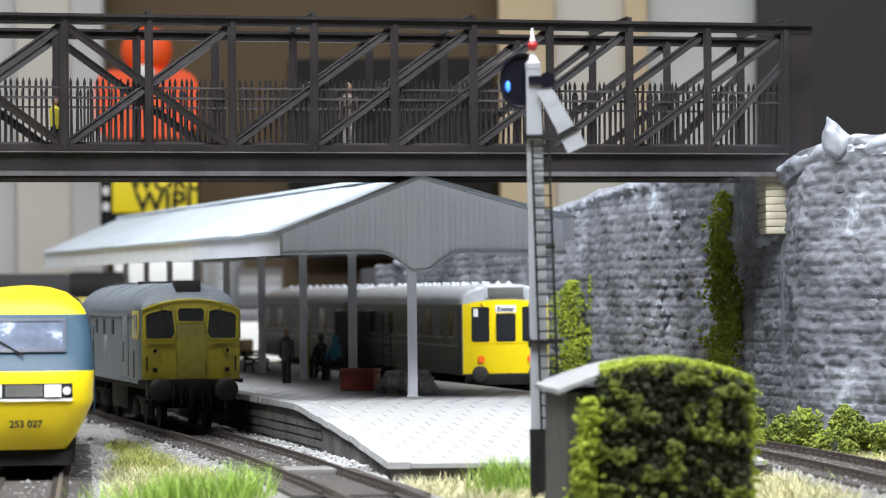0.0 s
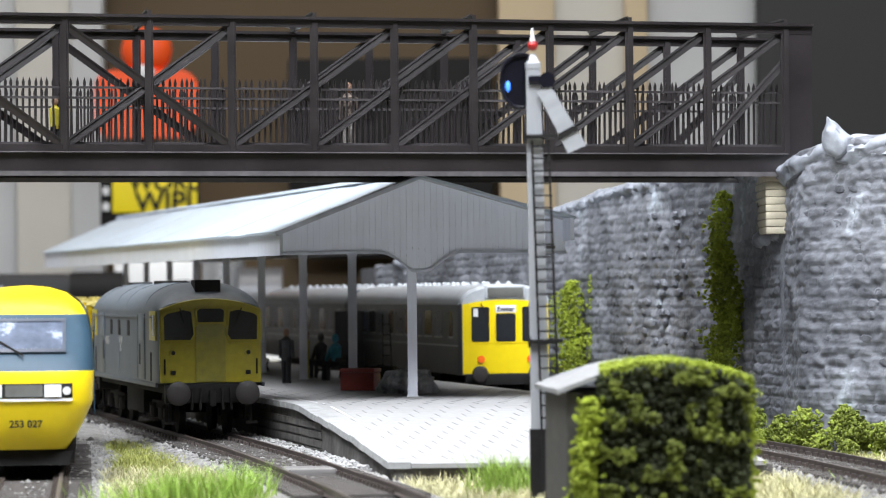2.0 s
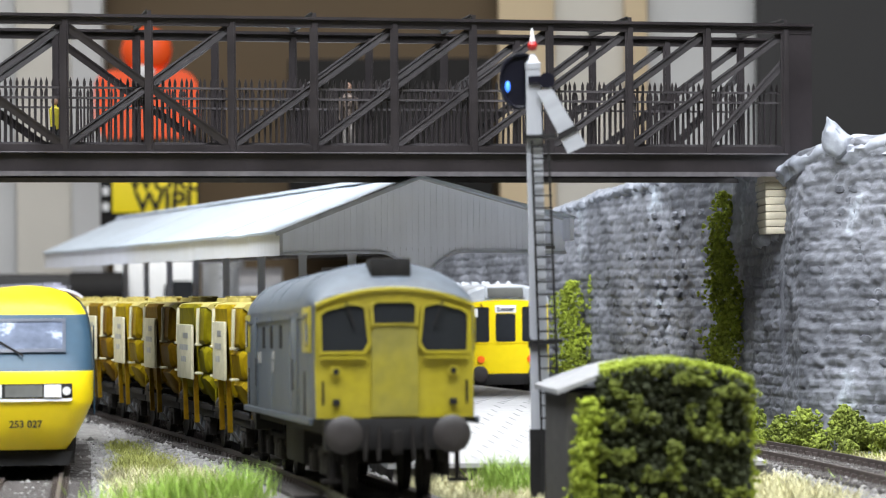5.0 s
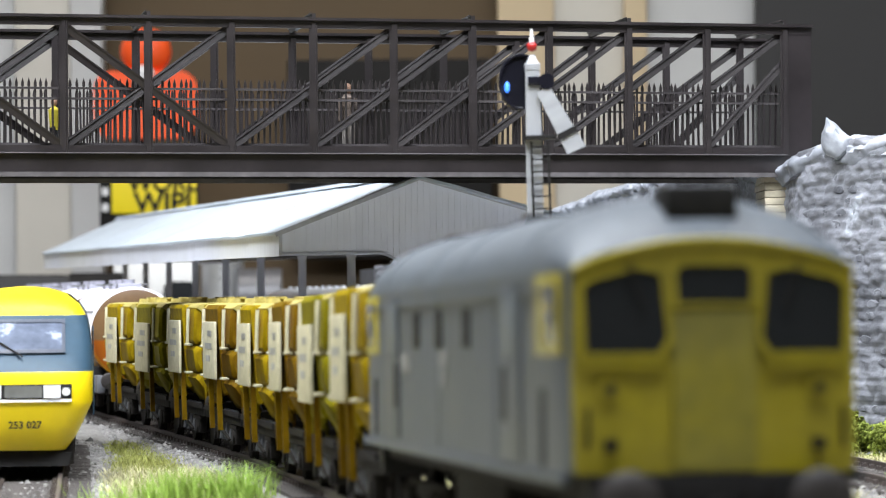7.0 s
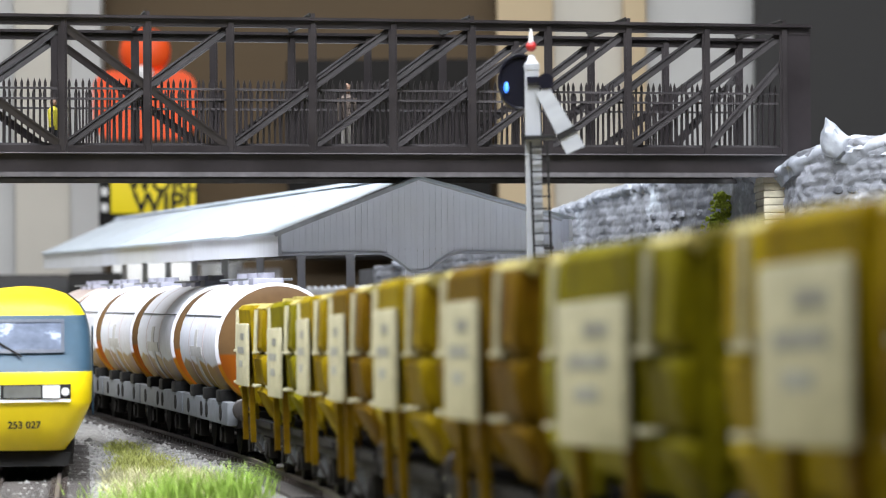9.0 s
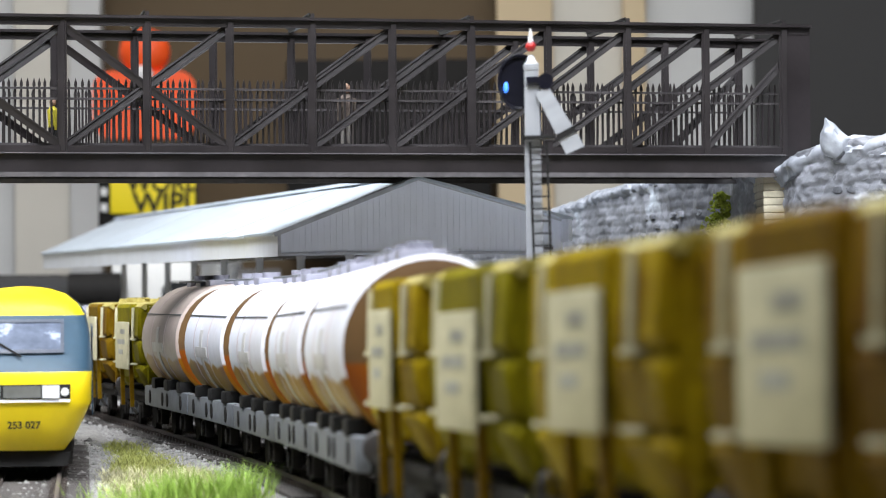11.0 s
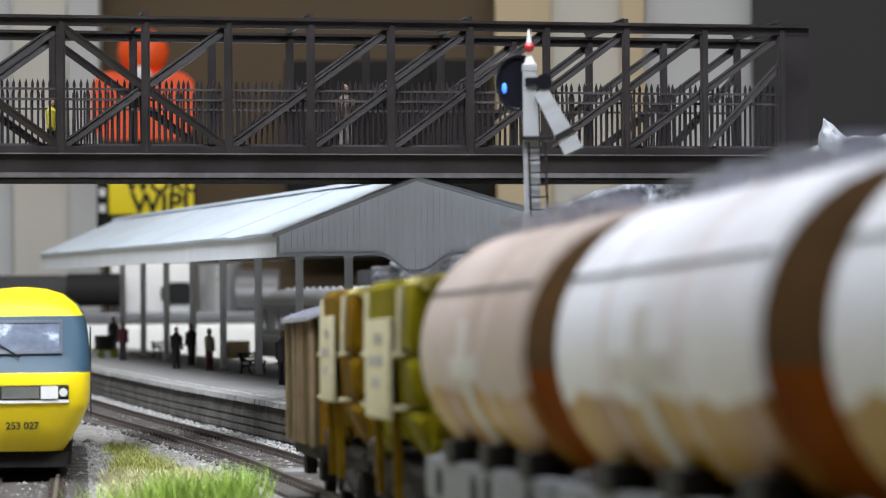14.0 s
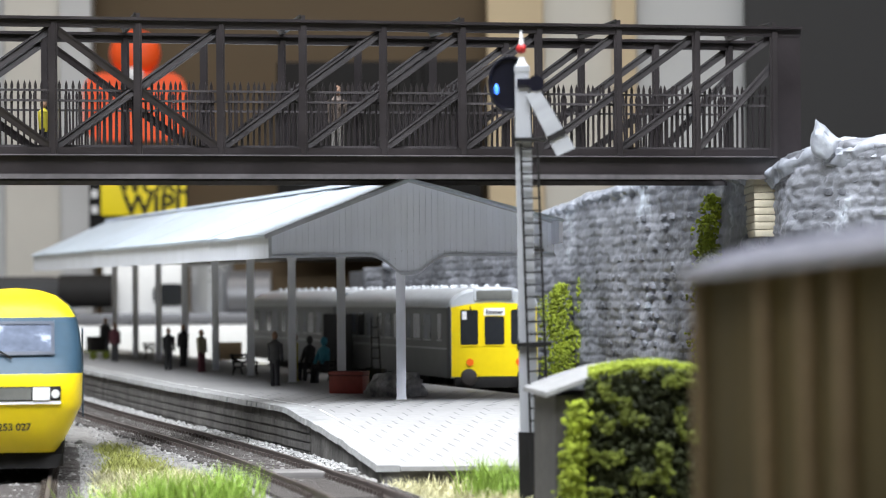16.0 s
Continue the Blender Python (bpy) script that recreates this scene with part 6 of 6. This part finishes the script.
def strip(x0, x1, z0, z1, off, mat, name, parent, label="", thick=0.5, n=10):
    bm = B()
    loft(bm, [[(x, rake(x, z0) - off, z0), (x, rake(x, z1) - off, z1), (x, rake(x, z1) - off - thick, z1), (x, rake(x, z0) - off - thick, z0)] for x in np.linspace(x0, x1, n)])
    return part(name, bm, mat, parent, label)


# The reflection on the screen is coloured in, the glass itself hardly mirrors.
ws = strip(-10.2, 10.2, 32.4, 39.5, 0.05, M_glintglass, "windscreen", hst, "windscreen with a pale reflection painted in", 0.4)
for x0, x1, z0, z1 in ((-11.0, 11.0, 39.4, 40.2), (-11.0, 11.0, 31.5, 32.4), (-11.0, -10.1, 31.8, 40.0), (10.1, 11.0, 31.8, 40.0)):
    strip(x0, x1, z0, z1, 0.1, M_screenframe, "screen_frame", ws, thick=0.7)
bm = B()
beam(bm, (-6, rake(-6, 34.5) - 1.2, 34.2), (0, rake(0, 30.5) - 1.2, 30.6), 0.3, 0.5)
part("wiper", bm, M_black, hst)
cl = strip(-12.6, 12.6, 19.7, 23.4, 0.05, M_black, "lamp_recess", hst, "black lamp recess")
strip(-4.6, 5.0, 20.0, 23.1, 0.5, M_grille, "grille", cl, "grey ventilation grille", 0.4)
for s0 in (-1, 1):
    strip(s0 * 5.4 - (0 if s0 > 0 else 4), s0 * 5.4 + (4.4 if s0 > 0 else 0), 19.9, 23.2, 0.5, M_chrome, "headlamp", cl, "clear headlamp", 0.5)
    bm = B()
    x = s0 * 11.2
    rod(bm, (x, rake(x, 21.5) - 0.4, 21.5), (x, rake(x, 21.5) - 1.2, 21.5), 1.1, n=14)
    part("tail_lamp", bm, M_chrome, cl)
    bm = B()
    box(bm, s0 * 18.0, s0 * 18.35, 22, 30, 29, 37, 0.2)
    part("side_window", bm, M_glass, hst)
    bm = B()
    box(bm, s0 * 18.1, s0 * 18.5, 40, 52, 14, 38, 0.2)
    part("cab_door", bm, M_blue, hst)
strip(-12.6, 12.6, 18.9, 19.6, 0.0, M_white, "trim_line", cl, "white lower trim", 0.5)
words("253 027", 2.6, M_black, hst, mm(0.6, rake(0, 12.9) - 0.7, 12.9, 84, 0, 0))
bm = B()
box(bm, -13, 13, 8, 220, 2.5, 10)
part("underframe", bm, M_frame, hst)
# Added black block that stands for the shadow under the nose.
bm = B()
loft(bm, [[(x * 1.0, 4 + 0.02 * x * x, z) for x, z in ((-11.5, 2), (11.5, 2), (12.6, 5.6), (-12.6, 5.6))], [(x * 1.0, 10 + 0.02 * x * x, z) for x, z in ((-11.5, 2), (11.5, 2), (12.6, 5.6), (-12.6, 5.6))]])
part("skirt", bm, M_black, hst)
bogie(hst, 40, 34)
bogie(hst, 185, 34)
bm = B()
for x in np.linspace(-13, 13, 14):
    rod(bm, (x, 46, 47.5 - 0.02 * x * x), (x, 48, 48.6 - 0.02 * x * x), 0.5, n=6)
part("roof_studs", bm, M_black, hst)


# the railcar in the bay
def railcar(m, label, front=True):
    t = thing("railcar", m, label, "railcar", "bay train")
    L0 = 252
    bm = B()
    sec = section(18.3, 13.5, 41.8, 49.2)
    loft(bm, [[(x * q, y, 13.5 + (z - 13.5) * (0.97 if q < 0.97 else 1)) for x, z in sec] for y, q in ((0, 0.95), (1.2, 0.985), (5, 1), (L0 - 2, 1), (L0, 0.97))])
    for f in bm.faces:
        c = f.calc_center_median()
        f.material_index = 1 if c.z > 42 else 0
    part("body", bm, [M_railcar, M_silverpaint], t)
    if front:
        end = new("cab_end")
        end.parent = t
        top = [(x, 43.0 - 1.8 * (abs(x) / 17) ** 2.2) for x in np.linspace(17.2, -17.2, 11)]
        bm = B()
        panel(bm, [(-17.2, 14), (17.2, 14)] + top, -0.4, 1.4)
        part("front_panel", bm, M_yellow, end, "bright yellow front")
        for x0, x1, z0, z1 in ((-13.8, -6.6, 26.4, 40.2), (-4.0, 4.0, 26.4, 37.6), (6.6, 13.8, 26.4, 40.2)):
            pts = round_rect(x0, x1, z0, z1, 0.9)
            bm = B()
            panel(bm, pts, -0.65, 0.2)
            w0 = part("window", bm, M_glass, end)
            bm = B()
            frame_ring(bm, pts, 0.55, -0.8, -0.2)
            part("window_frame", bm, M_yellow, w0)
        bm = B()
        box(bm, -4.2, 4.2, -0.9, -0.2, 37.9, 40.8, 0.1)
        bl = part("destination_blind", bm, M_white, end, "white destination blind")
        words("Exeter", 2.6, M_black, bl, mm(0, -1.0, 39.3, 90, 0, 0))
        bm = B()
        box(bm, -13.0, -11.2, -0.95, -0.5, 36.4, 39.6)
        part("code_panel", bm, M_white, end)
        for x in (-10, 10):
            bm = B()
            rod(bm, (x, -0.2, 19.6), (x, -1.2, 19.6), 1.45, n=16)
            part("lamp", bm, M_lamporange, end, "orange tail lamp")
            bm = B()
            beam(bm, (x, -1.0, 41.5), (x * 0.75, -1.0, 36.5), 0.3, 0.4)
            part("wiper", bm, M_black, end)
        bm = B()
        box(bm, -8.2, 8.2, -0.6, 8, 43.4, 48.6, 0.6)
        rb = part("roof_box", bm, M_silverpaint, end)
        bm = B()
        box(bm, -7.2, 7.2, -0.9, -0.5, 44.0, 47.8, 0.2)
        part("roof_panel", bm, M_grille, rb, "dark indicator panel")
        bm = B()
        box(bm, -16, 16, -0.2, 3, 9.5, 13.8, 0.3)
        part("buffer_beam", bm, M_black, end)
        buffers(end, -5.5, head=3.4)
    for s0 in (-1, 1):
        for i in range(11):
            y = 14 + 21.3 * i
            w = 7 if i % 3 == 0 else 14
            pts = round_rect(y, y + w, 28.5, 38.6, 0.8)
            bm = B()
            loft(bm, [[(s0 * q, a, b) for a, b in pts] for q in (18.1, 18.45)])
            # Every second window gets the glass with the painted reflection.
            w0 = part("side_window", bm, M_glintglass if i % 2 else M_glass, t)
            bm = B()
            loft(bm, [[(s0 * q, a, b) for a, b in round_rect(y - 0.7, y + w + 0.7, 27.8, 28.4, 0.2)] for q in (18.2, 18.6)])
            part("sill", bm, M_silverpaint, w0)
        bm = B()
        box(bm, s0 * 18.1, s0 * 18.5, 2, L0 - 2, 41.0, 41.8, 0.1)
        part("gutter", bm, M_silverpaint, t)
        bm = B()
        box(bm, s0 * 18.1, s0 * 18.45, 4, L0 - 2, 24.6, 25.2)
        part("waist_line", bm, M_silverpaint, t)
    for i in range(12):
        for x in (-5, 5):
            bm = B()
            ball(bm, x, 16 + 20 * i, 49.0, 1.3, 1.6, 1.4, 2)
            part("roof_vent", bm, M_silverpaint, t)
    bm = B()
    box(bm, -14, 14, 60, 190, 6, 14, 1)
    part("underframe", bm, M_frame, t)
    bogie(t, 36, 34)
    bogie(t, 216, 34)
    return t


railcar(mm(dmu_x(1335), 1335, 0, 0, 0, 11.5), "grey railcar with a bright yellow front at the platform")
bm = B()
r2 = math.radians(11.5)
railcar(mm(dmu_x(1335) - math.sin(r2) * 262, 1335 + math.cos(r2) * 262, 0, 0, 0, 11.9), "grey railcar coupled behind the yellow-fronted car", False)
solid_g = B()
box(solid_g, -17.6, 17.6, 0, 8, 14, 47.5, 2)
solid("gangway", solid_g, M_blue, "dark blue gangway between the railcars", "gangway", at=mm(dmu_x(1335) - math.sin(r2) * 253, 1335 + math.cos(r2) * 253, 0, 0, 0, 11.5))

# ---- the moving train ----
TRAIN = [(engine, 0, 190)]
first = hopper(M_hopper, "mustard yellow hopper wagon with cream plates")
olive = hopper(M_hopper2, "olive yellow hopper wagon with broad cream plates", (24, 58, 20.5, 37.0))
brown = hopper(M_hopper3, "rust brown hopper wagon with cream plates")
TRAIN.append((first, 206, 82))
TRAIN.append((olive, 292, 82))
TRAIN.append((brown, 378, 82))
for i, src in ((3, first), (4, brown), (5, first), (6, olive), (7, first)):
    TRAIN.append((copy_thing(src, mm(0, 0, 0)), 206 + 86 * i, 82))
white = tanker(M_tank, "white tank wagon stained amber below")
pink = tanker(M_tankpink, "faded pinkish tank wagon stained amber below")
for i in range(4):
    TRAIN.append((white if i == 0 else copy_thing(white, mm(0, 0, 0)), 911 + 108 * i, 105))
TRAIN.append((pink, 1343, 105))
TRAIN.append((copy_thing(olive, mm(0, 0, 0)), 1454, 82))
TRAIN.append((copy_thing(brown, mm(0, 0, 0)), 1546, 82))
TRAIN.append((brake_van(), 1641, 76))


def motions():
    times = [0, 0.6, 1.0, 1.25] + [1.5 + 0.25 * i for i in range(58)] + [16.0]
    for ob, off, length in TRAIN:
        walk(ob, [(t, ride(float(np.interp(t, TT, TS)) - off, length)) for t in times])


motions()
